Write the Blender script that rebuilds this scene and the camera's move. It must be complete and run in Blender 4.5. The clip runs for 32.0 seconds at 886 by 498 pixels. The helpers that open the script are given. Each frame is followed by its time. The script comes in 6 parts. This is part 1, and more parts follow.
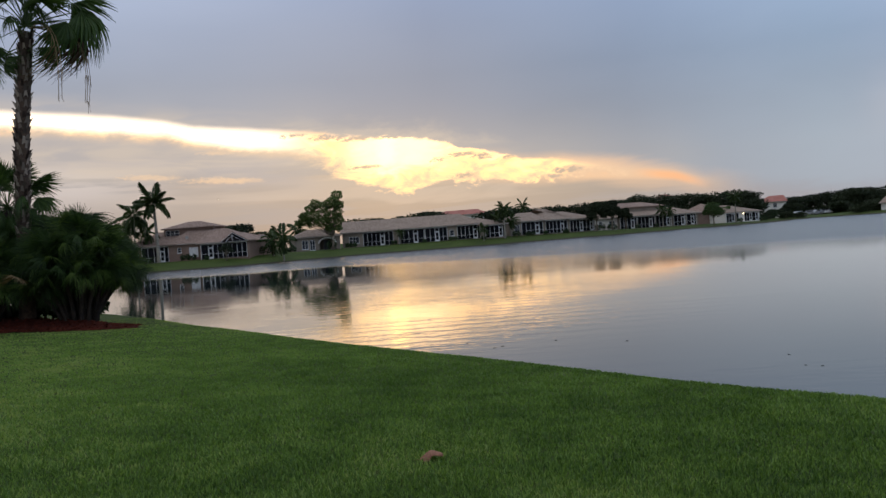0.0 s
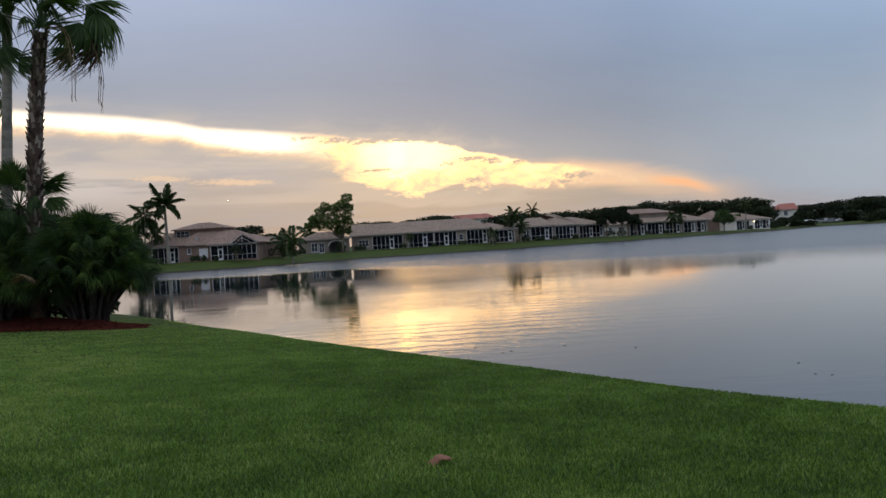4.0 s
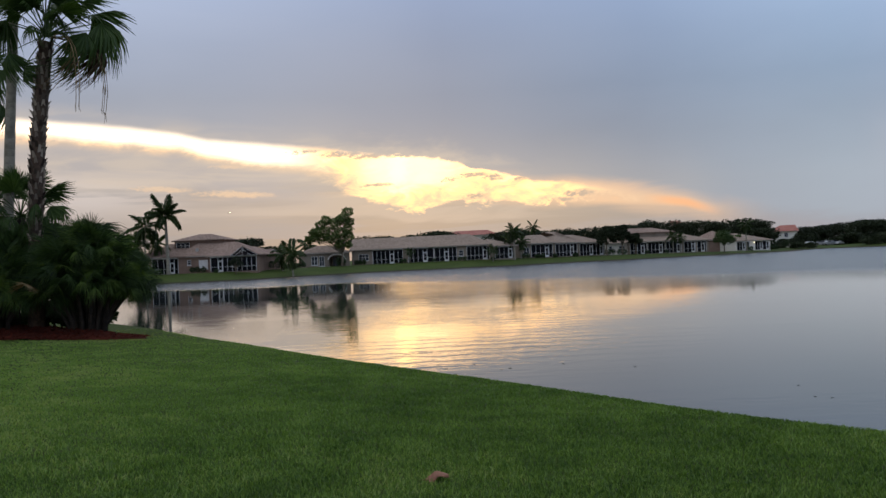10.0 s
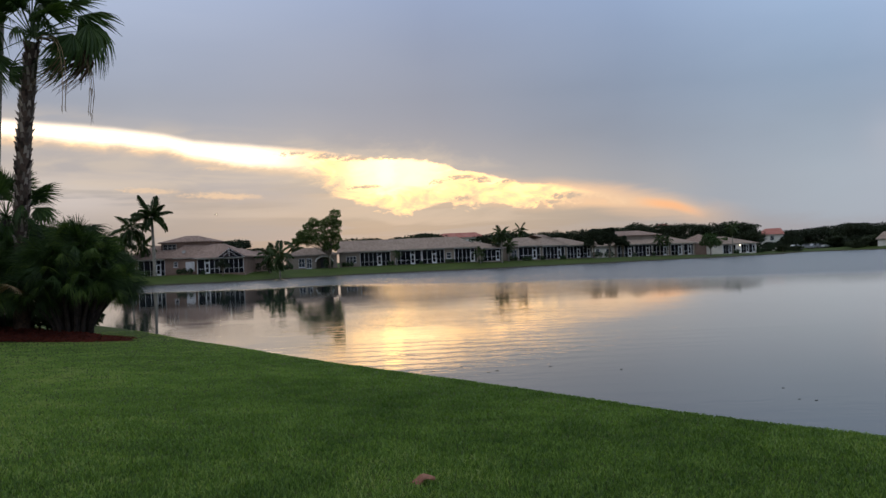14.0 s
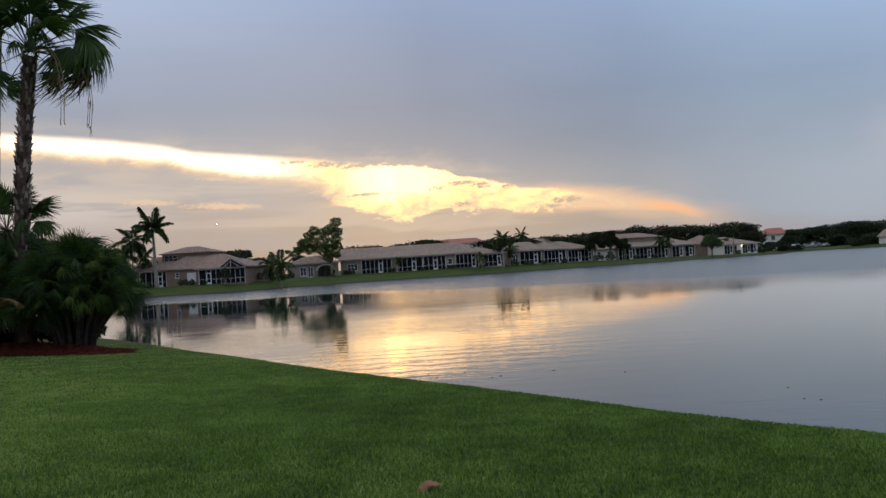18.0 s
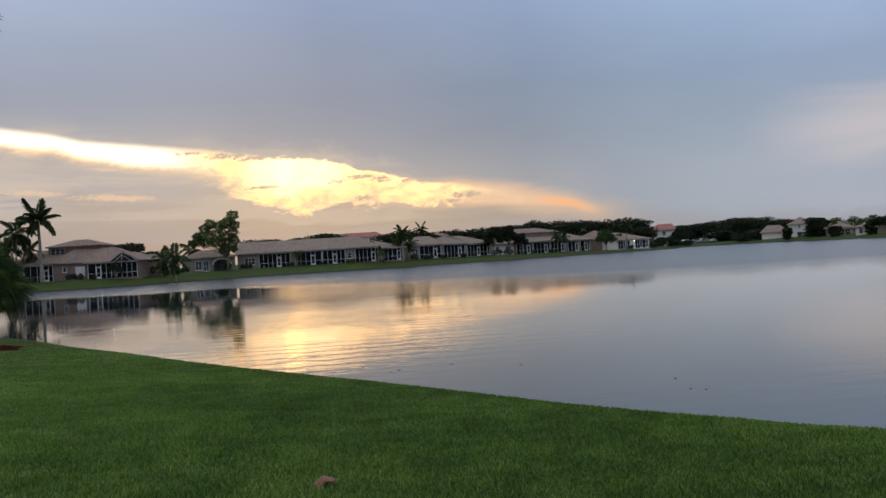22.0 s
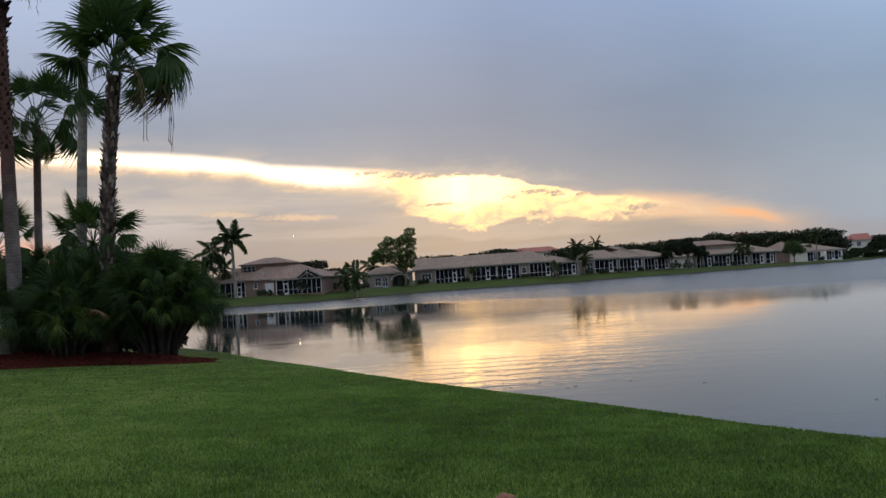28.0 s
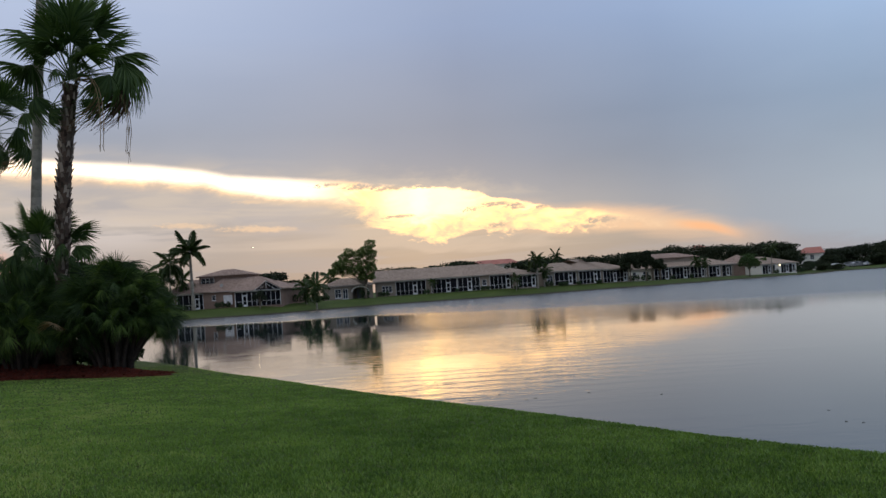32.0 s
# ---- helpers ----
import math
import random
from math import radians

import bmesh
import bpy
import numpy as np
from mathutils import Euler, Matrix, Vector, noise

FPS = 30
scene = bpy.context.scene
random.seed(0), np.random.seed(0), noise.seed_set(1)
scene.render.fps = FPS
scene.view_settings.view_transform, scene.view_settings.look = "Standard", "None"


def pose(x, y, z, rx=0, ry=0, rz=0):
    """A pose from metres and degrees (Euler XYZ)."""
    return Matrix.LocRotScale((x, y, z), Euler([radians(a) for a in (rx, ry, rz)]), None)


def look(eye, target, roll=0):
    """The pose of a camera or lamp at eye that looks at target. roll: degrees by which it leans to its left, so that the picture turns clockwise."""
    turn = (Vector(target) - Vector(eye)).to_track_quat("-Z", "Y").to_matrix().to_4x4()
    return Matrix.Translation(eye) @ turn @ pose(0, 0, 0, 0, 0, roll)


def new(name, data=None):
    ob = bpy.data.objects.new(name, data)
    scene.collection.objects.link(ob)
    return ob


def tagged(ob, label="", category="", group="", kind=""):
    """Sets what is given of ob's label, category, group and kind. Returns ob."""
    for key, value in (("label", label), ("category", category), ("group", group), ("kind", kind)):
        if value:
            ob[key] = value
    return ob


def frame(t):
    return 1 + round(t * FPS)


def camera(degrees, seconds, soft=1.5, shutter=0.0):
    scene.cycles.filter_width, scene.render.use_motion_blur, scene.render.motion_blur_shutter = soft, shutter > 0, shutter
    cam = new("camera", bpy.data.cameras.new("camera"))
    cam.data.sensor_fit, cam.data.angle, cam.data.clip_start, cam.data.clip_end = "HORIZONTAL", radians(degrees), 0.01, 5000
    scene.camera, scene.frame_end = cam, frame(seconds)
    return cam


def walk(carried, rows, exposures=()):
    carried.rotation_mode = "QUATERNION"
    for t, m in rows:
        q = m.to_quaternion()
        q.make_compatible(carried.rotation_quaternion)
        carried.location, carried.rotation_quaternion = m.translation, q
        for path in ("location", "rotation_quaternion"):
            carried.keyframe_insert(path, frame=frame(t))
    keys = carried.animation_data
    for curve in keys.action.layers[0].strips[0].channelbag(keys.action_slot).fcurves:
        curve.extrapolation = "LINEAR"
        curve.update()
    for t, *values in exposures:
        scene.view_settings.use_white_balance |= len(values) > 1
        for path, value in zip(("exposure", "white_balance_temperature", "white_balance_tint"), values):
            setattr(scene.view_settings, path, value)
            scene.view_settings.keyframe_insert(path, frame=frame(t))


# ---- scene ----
# camera: a hand-held pan from one spot on the lawn
cam = camera(51.68, 32.0, soft=1.5)
PATH = [
    (0.0, 0.017, 0.001, -0.008, 0.04, -0.81, 4.26),
    (0.5, 0.013, -0.004, -0.011, 0.36, -0.65, 4.09),
    (1.0, 0.015, 0.019, -0.010, 0.60, -0.32, 3.94),
    (1.5, 0.015, -0.012, -0.006, 0.84, -0.18, 3.87),
    (2.0, 0.016, -0.005, -0.005, 0.66, -0.36, 3.71),
    (2.5, 0.011, -0.009, -0.008, 0.33, -0.50, 3.66),
    (3.0, 0.011, -0.016, -0.003, 0.36, -0.53, 3.76),
    (3.5, 0.007, -0.010, -0.007, 0.52, -0.59, 3.62),
    (5.5, 0.003, -0.031, 0.000, 0.72, 0.07, 3.61),
    (6.0, 0.006, -0.014, -0.006, 0.79, 0.24, 3.39),
    (6.5, 0.002, -0.011, -0.002, 0.83, 0.42, 2.82),
    (7.0, -0.004, -0.007, -0.006, 0.68, 0.44, 2.37),
    (7.5, -0.009, -0.004, -0.005, 0.46, 0.22, 2.03),
    (8.0, -0.007, 0.005, -0.008, 0.02, 0.15, 1.95),
    (8.5, -0.007, 0.016, -0.006, -0.48, 0.20, 2.18),
    (9.0, -0.006, 0.012, -0.005, -0.43, 0.25, 2.44),
    (9.5, -0.009, 0.008, -0.004, 0.06, 0.37, 2.55),
    (10.0, -0.007, 0.007, -0.006, 0.54, 0.46, 2.59),
    (10.5, -0.006, -0.003, -0.000, 0.92, 0.30, 2.71),
    (11.0, -0.003, 0.003, -0.005, 0.99, 0.06, 2.72),
    (11.5, -0.002, 0.008, -0.002, 0.76, 0.07, 2.60),
    (12.0, -0.000, 0.019, -0.001, 0.52, 0.13, 2.53),
    (12.5, -0.005, 0.013, -0.003, 0.23, 0.16, 2.41),
    (13.0, -0.000, 0.000, 0.000, -0.00, 0.25, 2.40),
    (13.5, 0.001, -0.027, 0.005, -0.15, 0.40, 2.40),
    (14.0, -0.001, -0.029, 0.003, -0.24, 0.57, 2.46),
    (14.5, -0.001, -0.018, 0.002, -0.24, 0.70, 2.61),
    (16.5, 0.006, -0.004, 0.001, -0.00, 1.00, 3.12),
    (17.0, 0.006, -0.015, 0.009, 0.01, 1.11, 3.25),
    (17.5, 0.005, -0.002, 0.004, -0.09, 0.96, 3.45),
    (18.0, 0.002, -0.007, -0.000, -0.19, 0.95, 3.55),
    (18.5, 0.010, 0.002, -0.003, -0.16, 1.04, 3.64),
    (19.0, 0.006, -0.003, 0.002, 0.04, 1.04, 3.59),
    (19.5, 0.011, 0.003, -0.002, -0.20, 0.89, 3.45),
    (20.0, 0.010, 0.014, -0.003, -1.21, 0.75, 3.38),
    (20.5, 0.012, 0.004, -0.005, -2.14, 0.41, 3.35),
    (21.0, 0.019, -0.007, -0.004, -3.37, 0.18, 3.40),
    (21.5, 0.023, -0.014, 0.004, -5.03, 0.24, 3.43),
    (22.0, 0.028, -0.020, 0.001, -6.42, 0.21, 3.42),
    (22.5, 0.034, -0.020, -0.003, -7.36, -0.21, 3.40),
    (23.0, 0.035, -0.014, -0.003, -7.72, -0.66, 3.41),
    (23.5, 0.038, -0.010, -0.004, -7.86, -0.90, 3.49),
    (24.0, 0.036, -0.014, -0.010, -7.56, -0.80, 3.73),
    (24.5, 0.027, -0.010, -0.004, -6.64, -0.29, 3.74),
    (25.0, 0.023, -0.015, -0.002, -5.37, 0.05, 3.58),
    (25.5, 0.014, -0.013, 0.001, -4.06, 0.50, 3.52),
    (26.0, 0.012, -0.003, 0.003, -2.25, 1.05, 3.83),
    (26.5, -0.001, 0.008, 0.003, 0.40, 1.19, 3.98),
    (28.5, 0.013, 0.016, 0.012, 5.52, 2.37, 3.98),
    (29.0, 0.004, 0.035, 0.009, 7.05, 3.07, 4.12),
    (29.5, -0.004, 0.042, 0.004, 8.08, 3.47, 4.32),
    (30.0, -0.002, 0.045, 0.008, 8.62, 3.54, 4.64),
    (30.5, 0.005, 0.043, 0.015, 8.11, 3.25, 4.58),
    (31.0, 0.007, 0.024, 0.010, 6.46, 3.08, 4.28),
    (31.5, 0.010, 0.013, 0.020, 4.27, 2.89, 4.03),
    (32.0, 0.018, -0.011, 0.012, 1.86, 2.42, 3.84),
]


def cam_pose(x, y, z, yaw, pitch, lean):
    """Yaw to the left, pitch up and lean to the right, in degrees, at a point near the eye."""
    a, p = radians(yaw), radians(pitch)
    eye = Vector((x, y, 1.6 + z))
    return look(eye, eye + 100 * Vector((-math.sin(a) * math.cos(p), math.cos(a) * math.cos(p), math.sin(p))), -lean)


walk(cam, [(t, cam_pose(*r)) for t, *r in PATH], exposures=[(0.0, 0.0), (10.0, 0.0), (14.0, -0.03), (19.0, -0.03), (22.0, -0.09), (26.0, -0.08), (29.0, -0.02), (30.0, -0.06), (32.0, 0.0)])

# ---- light: an evening sky, the sun low behind a gap in the clouds ----
SUN_AZ, SUN_EL = radians(-3.5), radians(6.5)  # azimuth from +y towards +x
world = bpy.data.worlds.new("evening_sky")
scene.world = world
world.use_nodes = True
W = world.node_tree
W.nodes.clear()


class Nodes:
    """Short names for building a node tree."""

    def __init__(self, tree):
        self.t = tree

    def node(self, kind, **props):
        n = self.t.nodes.new(kind)
        for k, v in props.items():
            setattr(n, k, v)
        return n

    def put(self, socket, v):
        if isinstance(v, bpy.types.NodeSocket):
            self.t.links.new(v, socket)
        elif isinstance(v, (tuple, list)) and len(v) == 3 and len(socket.default_value) == 4:
            socket.default_value = (*v, 1)
        else:
            socket.default_value = v

    def math(self, op, a, b=0.0, c=0.0, clamp=False):
        n = self.node("ShaderNodeMath", operation=op, use_clamp=clamp)
        for i, v in enumerate((a, b, c)):
            self.put(n.inputs[i], v)
        return n.outputs[0]

    def mapr(self, v, a, b, c=0.0, d=1.0, kind="SMOOTHSTEP"):
        n = self.node("ShaderNodeMapRange", interpolation_type=kind)
        for i, x in enumerate((v, a, b, c, d)):
            self.put(n.inputs[i], x)
        return n.outputs[0]

    def mix(self, f, a, b, blend="MIX"):
        n = self.node("ShaderNodeMix", data_type="RGBA", blend_type=blend)
        self.put(n.inputs[0], f)
        self.put(n.inputs[6], a)
        self.put(n.inputs[7], b)
        return n.outputs[2]

    def noise(self, vec, scale, detail=4.0, rough=0.55, distort=0.0):
        n = self.node("ShaderNodeTexNoise")
        if vec is not None:
            self.put(n.inputs["Vector"], vec)
        n.inputs["Scale"].default_value = scale
        n.inputs["Detail"].default_value = detail
        n.inputs["Roughness"].default_value = rough
        n.inputs["Distortion"].default_value = distort
        return n.outputs["Fac"]

    def xyz(self, x, y, z):
        n = self.node("ShaderNodeCombineXYZ")
        for i, v in enumerate((x, y, z)):
            self.put(n.inputs[i], v)
        return n.outputs[0]

    def split(self, v):
        n = self.node("ShaderNodeSeparateXYZ")
        self.put(n.inputs[0], v)
        return n.outputs

    def ramp(self, v, stops, mode="LINEAR"):
        n = self.node("ShaderNodeValToRGB")
        n.color_ramp.interpolation = mode
        e = n.color_ramp.elements
        while len(e) < len(stops):
            e.new(0.5)
        for el, (p, c) in zip(e, stops):
            el.position = p
            el.color = (*c, 1) if isinstance(c, (tuple, list)) else (c, c, c, 1)
        self.put(n.inputs[0], v)
        return n.outputs[0]


S = Nodes(W)
way = S.node("ShaderNodeTexCoord").outputs["Generated"]
dx, dy, dz = S.split(way)
az = S.math("DEGREES", S.math("ARCTAN2", dx, dy))
el = S.math("DEGREES", S.math("ARCSINE", dz))
flow = S.xyz(S.math("MULTIPLY", az, 0.07), S.math("MULTIPLY", el, 0.45), 0.0)      # streaky cloud texture
n1 = S.noise(flow, 1.0, 5, 0.5, 0.4)
n2 = S.noise(S.xyz(S.math("MULTIPLY", az, 0.16), S.math("MULTIPLY", el, 0.75), 3.7), 1.0, 5, 0.5, 0.8)
puff = S.noise(S.xyz(S.math("MULTIPLY", az, 0.55), S.math("MULTIPLY", el, 1.15), 5.2), 1.0, 6, 0.58, 0.6)      # billows
tear = S.noise(S.xyz(S.math("MULTIPLY", az, 3.2), S.math("MULTIPLY", el, 7.0), 8.2), 1.0, 5, 0.65, 0.4)
fine = S.noise(S.xyz(S.math("MULTIPLY", az, 1.5), S.math("MULTIPLY", el, 3.2), 2.2), 1.0, 5, 0.6, 0.5)


def centred(v, k):
    return S.math("MULTIPLY", S.math("SUBTRACT", v, 0.5), k)


wob = S.math("ADD", centred(n1, 0.5), S.math("ADD", centred(puff, 2.3), S.math("ADD", centred(fine, 0.9), centred(tear, 0.35))))
wob = S.math("MULTIPLY", wob, S.math("MULTIPLY", S.mapr(az, -10.0, -5.5, 0.18, 1.0), S.mapr(az, 8.0, 13.0, 1.0, 0.4)))
e = S.math("ADD", el, wob)


def by_azimuth(stops):
    """A height in degrees that follows the azimuth, from (azimuth, height) stops."""
    v = S.mapr(az, -40.0, 40.0, 0.0, 1.0, "LINEAR")
    return S.math("MULTIPLY", S.ramp(v, [((a + 40) / 80, h / 20) for a, h in stops]), 20.0)


def wisp(a, h, w, t, rag=0.7, slope=-0.04):
    """A small cloud at azimuth a and height h, w by t degrees, with torn edges."""
    u = S.math("DIVIDE", S.math("ADD", S.math("SUBTRACT", az, a), centred(tear, 5.0 * rag)), w)
    v = S.math("DIVIDE", S.math("SUBTRACT", S.math("SUBTRACT", S.math("ADD", el, centred(puff, 0.9 * rag)), h), S.math("MULTIPLY", S.math("SUBTRACT", az, a), slope)), t)
    d = S.math("SUBTRACT", 1.0, S.math("ADD", S.math("MULTIPLY", u, u), S.math("MULTIPLY", v, v)))
    return S.mapr(S.math("ADD", d, S.math("ADD", centred(fine, 4.5 * rag), centred(tear, 5.0 * rag))), 0.0, 1.1)


def gather(rows, **k):
    """Several small clouds in one mask."""
    m = 0.0
    for r in rows:
        m = S.math("MAXIMUM", m, wisp(*r, **k))
    return m


top = by_azimuth([(-40, 9.3), (-25, 8.76), (-19.5, 8.36), (-16.4, 7.97), (-14.7, 7.56), (-11.4, 7.28), (-8, 6.93), (-6.2, 6.65), (-4.5, 6.42), (-2.7, 6.4), (-0.6, 6.1), (0.8, 5.73), (1.3, 5.46), (2.9, 5.14), (4.3, 4.83), (5.3, 4.43), (7.8, 4.23), (9.5, 3.9), (11.2, 3.39), (12.9, 3.06), (14.5, 2.76), (16.2, 2.12), (24, 1.0), (40, 0.5)])
low = by_azimuth([(-40, 7.9), (-25, 7.65), (-19.6, 7.21), (-16.4, 6.94), (-14.8, 6.48), (-13.1, 6.08), (-11.4, 5.84), (-8.6, 5.5), (-7.2, 5.0), (-6.1, 4.3), (-5.2, 3.75), (-4.25, 3.4), (-2.9, 3.02), (-1.4, 3.07), (-0.4, 3.27), (0.7, 3.44), (2.5, 3.15), (4.2, 3.21), (6.0, 3.03), (7.0, 3.19), (9.5, 3.17), (11.2, 2.94), (14.5, 2.49), (16.1, 1.92), (24, 0.8), (40, 0.4)])
top_d = S.math("SUBTRACT", top, S.math("ADD", el, S.math("MULTIPLY", wob, 0.26)))
low_d = S.math("SUBTRACT", e, low)
soft_top = S.math("ADD", S.mapr(az, -8.0, -1.0, 0.30, 0.11), S.mapr(az, 6.0, 11.0, 0.0, 0.28))
soft_low = S.math("ADD", S.mapr(az, -8.0, -3.0, 0.6, 0.22), S.mapr(az, 6.0, 11.0, 0.0, 0.3))
gap_top = S.mapr(top_d, S.math("MULTIPLY", soft_top, -1.0), soft_top)
gap_low = S.mapr(low_d, S.math("MULTIPLY", soft_low, -0.7), soft_low)
fade = S.math("MULTIPLY", S.math("MULTIPLY", S.mapr(az, 6.0, 13.0, 1.0, 0.6), S.mapr(az, 14.2, 18.0, 1.0, 0.0)), S.mapr(az, -75.0, -38.0, 0.15, 1.0))
gap = S.math("MULTIPLY", S.math("MULTIPLY", gap_top, gap_low), fade)
# cloud deck above: grey-blue, lighter towards the zenith
n3 = S.noise(S.xyz(S.math("MULTIPLY", az, 0.035), S.math("MULTIPLY", el, 0.09), 9.1), 1.0, 5, 0.5, 0.3)
deck = S.ramp(S.mapr(el, 4.0, 64.0, 0.0, 1.0, "LINEAR"),
              [(0.0, (0.34, 0.33, 0.37)), (0.05, (0.30, 0.31, 0.375)), (0.10, (0.27, 0.305, 0.405)), (0.15, (0.31, 0.36, 0.50)), (0.20, (0.37, 0.44, 0.63)), (0.33, (0.48, 0.56, 0.78)), (0.68, (0.72, 0.80, 0.98)), (1.0, (0.85, 0.91, 1.06))])
deck = S.mix(S.mapr(n3, 0.35, 0.68, 0.0, 0.16), deck, (0.56, 0.58, 0.70))
side = S.ramp(S.mapr(az, -40.0, 40.0, 0.0, 1.0, "LINEAR"), [(0.0, (1.27, 1.25, 1.19)), (0.28, (1.12, 1.13, 1.09)), (0.5, (0.80, 0.86, 0.90)), (0.65, (0.81, 0.925, 0.99)), (0.79, (1.02, 1.20, 1.25)), (0.88, (1.16, 1.31, 1.38)), (1.0, (1.18, 1.32, 1.4))])
deck = S.mix(S.mapr(el, 25.0, 50.0, 1.0, 0.0), deck, S.mix(1.0, deck, side, "MULTIPLY"))
# haze under the gap
haze = S.ramp(S.mapr(el, -1.0, 8.0, 0.0, 1.0, "LINEAR"), [(0.0, (0.31, 0.278, 0.268)), (0.25, (0.322, 0.29, 0.28)), (0.5, (0.36, 0.322, 0.31)), (0.75, (0.385, 0.355, 0.352)), (1.0, (0.33, 0.33, 0.365))])
warm = S.math("MULTIPLY", S.mapr(az, -13.0, -5.0, 1.0, 0.0), S.math("MULTIPLY", S.mapr(el, 0.6, 2.6), S.mapr(el, 4.6, 6.5, 1.0, 0.0)))
haze = S.mix(S.math("MULTIPLY", warm, 0.7), haze, (0.425, 0.375, 0.36))
haze = S.mix(S.math("MULTIPLY", S.mapr(az, -22.0, -14.0, 1.0, 0.0), S.mapr(el, 2.2, 4.5, 0.0, 0.8)), haze, (0.66, 0.59, 0.575))
haze_cool = S.ramp(S.mapr(el, 0.0, 9.0, 0.0, 1.0, "LINEAR"), [(0.0, (0.35, 0.355, 0.40)), (0.5, (0.335, 0.365, 0.43)), (1.0, (0.295, 0.34, 0.425))])
haze = S.mix(S.mapr(az, 8.0, 22.0), haze, haze_cool)
streak = S.noise(S.xyz(S.math("MULTIPLY", az, 0.085), S.math("MULTIPLY", el, 0.85), 4.4), 1.0, 5, 0.5, 0.5)
haze = S.mix(S.math("MULTIPLY", S.mapr(streak, 0.50, 0.62), 0.7), haze, (0.345, 0.335, 0.36))
haze = S.mix(S.math("MULTIPLY", S.mapr(streak, 0.47, 0.34), S.mapr(az, 6.0, 15.0, 0.55, 0.0)), haze, (0.55, 0.465, 0.415))
bank_low = S.math("SUBTRACT", e, low)
bank_mask = S.math("MULTIPLY", S.math("MULTIPLY", S.mapr(bank_low, -2.6, -1.3), S.mapr(bank_low, -0.1, 0.3, 1.0, 0.0)), S.math("MULTIPLY", S.mapr(az, -10.5, -6.5, 1.0, 0.0), S.mapr(az, -32.0, -25.0, 0.3, 1.0)))
pink = S.math("MULTIPLY", S.mapr(S.noise(S.xyz(S.math("MULTIPLY", az, 0.07), S.math("MULTIPLY", el, 0.9), 1.3), 1.0, 3, 0.5), 0.52, 0.68), S.math("MULTIPLY", S.mapr(el, 1.5, 3.5), S.mapr(az, 4.0, 14.0, 1.0, 0.0)))
haze = S.mix(S.math("MULTIPLY", pink, 0.25), haze, (0.85, 0.58, 0.40))
haze = S.mix(S.math("MULTIPLY", S.math("MULTIPLY", bank_mask, S.mapr(n1, 0.30, 0.52)), 0.95), haze, (0.40, 0.385, 0.42))
veil = S.noise(S.xyz(S.math("MULTIPLY", az, 0.10), S.math("MULTIPLY", el, 0.8), 6.1), 1.0, 4, 0.45, 0.3)
haze = S.mix(S.math("MULTIPLY", S.math("MULTIPLY", S.mapr(veil, 0.44, 0.66), S.mapr(az, -9.5, -6.5, 1.0, 0.0)), S.mapr(el, 2.4, 4.0, 0.0, 0.32)), haze, (0.68, 0.58, 0.52))
strip = gather([(-13.2, 4.34, 3.0, 0.26), (-17.4, 4.75, 2.2, 0.24), (-13.6, 6.0, 1.2, 0.16)], rag=0.3)
haze = S.mix(S.math("MULTIPLY", strip, 0.62), haze, (1.0, 0.66, 0.40))
haze = S.mix(S.math("MULTIPLY", gather([(-29.1, 2.7, 3.0, 1.5)], rag=0.2), 0.85), haze, (0.95, 0.48, 0.33))
sky_col = S.mix(S.mapr(S.math("SUBTRACT", e, low), -0.4, 1.0), haze, deck)
rim = S.math("MULTIPLY", S.math("MULTIPLY", S.mapr(S.math("SUBTRACT", S.math("ADD", el, S.math("MULTIPLY", wob, 0.8)), top), -0.2, 1.5, 1.0, 0.0), S.mapr(az, 1.0, 7.0, 1.0, 0.15)), S.mapr(n2, 0.35, 0.6, 0.15, 0.55))
sky_col = S.mix(S.math("MULTIPLY", rim, S.mapr(e, 4.0, 5.5)), sky_col, (0.70, 0.58, 0.47))
# glow round the gap, then the lit cloud in it
near_gap = S.mapr(S.math("ABSOLUTE", S.math("SUBTRACT", el, S.math("MULTIPLY", S.math("ADD", top, low), 0.5))), 0.0, 4.5, 1.0, 0.0)
sky_col = S.mix(S.math("MULTIPLY", S.math("MULTIPLY", near_gap, fade), S.mapr(az, -14.0, -6.0, 0.09, 0.17)), sky_col, (0.80, 0.66, 0.48))
n4 = S.noise(S.xyz(S.math("MULTIPLY", az, 0.35), S.math("MULTIPLY", el, 1.3), 5.2), 1.0, 5, 0.5, 0.9)
thick = S.math("ADD", S.mapr(low_d, 0.0, 2.3, 0.02, 0.72, "LINEAR"), S.math("ADD", centred(puff, 1.35), centred(n4, 0.7)))
lit = S.ramp(thick, [(0.0, (0.95, 0.66, 0.42)), (0.15, (1.2, 0.79, 0.44)), (0.35, (1.65, 0.97, 0.44)), (0.60, (2.2, 1.24, 0.54)), (0.95, (2.8, 1.62, 0.80))])
heart = S.math("MULTIPLY", S.mapr(S.math("ABSOLUTE", S.math("ADD", az, 2.4)), 1.2, 4.6, 1.0, 0.0), S.mapr(S.math("ADD", el, centred(puff, 2.4)), 3.9, 5.0))
lit = S.mix(S.math("MULTIPLY", heart, 0.85), lit, (2.75, 1.68, 0.84))
hot = S.math("MULTIPLY", S.mapr(S.math("ABSOLUTE", S.math("ADD", S.math("ADD", az, 3.1), centred(fine, 1.2))), 0.1, 1.0, 1.0, 0.0), S.mapr(el, 3.9, 5.4))
lit = S.mix(S.math("MULTIPLY", hot, 0.8), lit, (4.6, 2.7, 0.95))
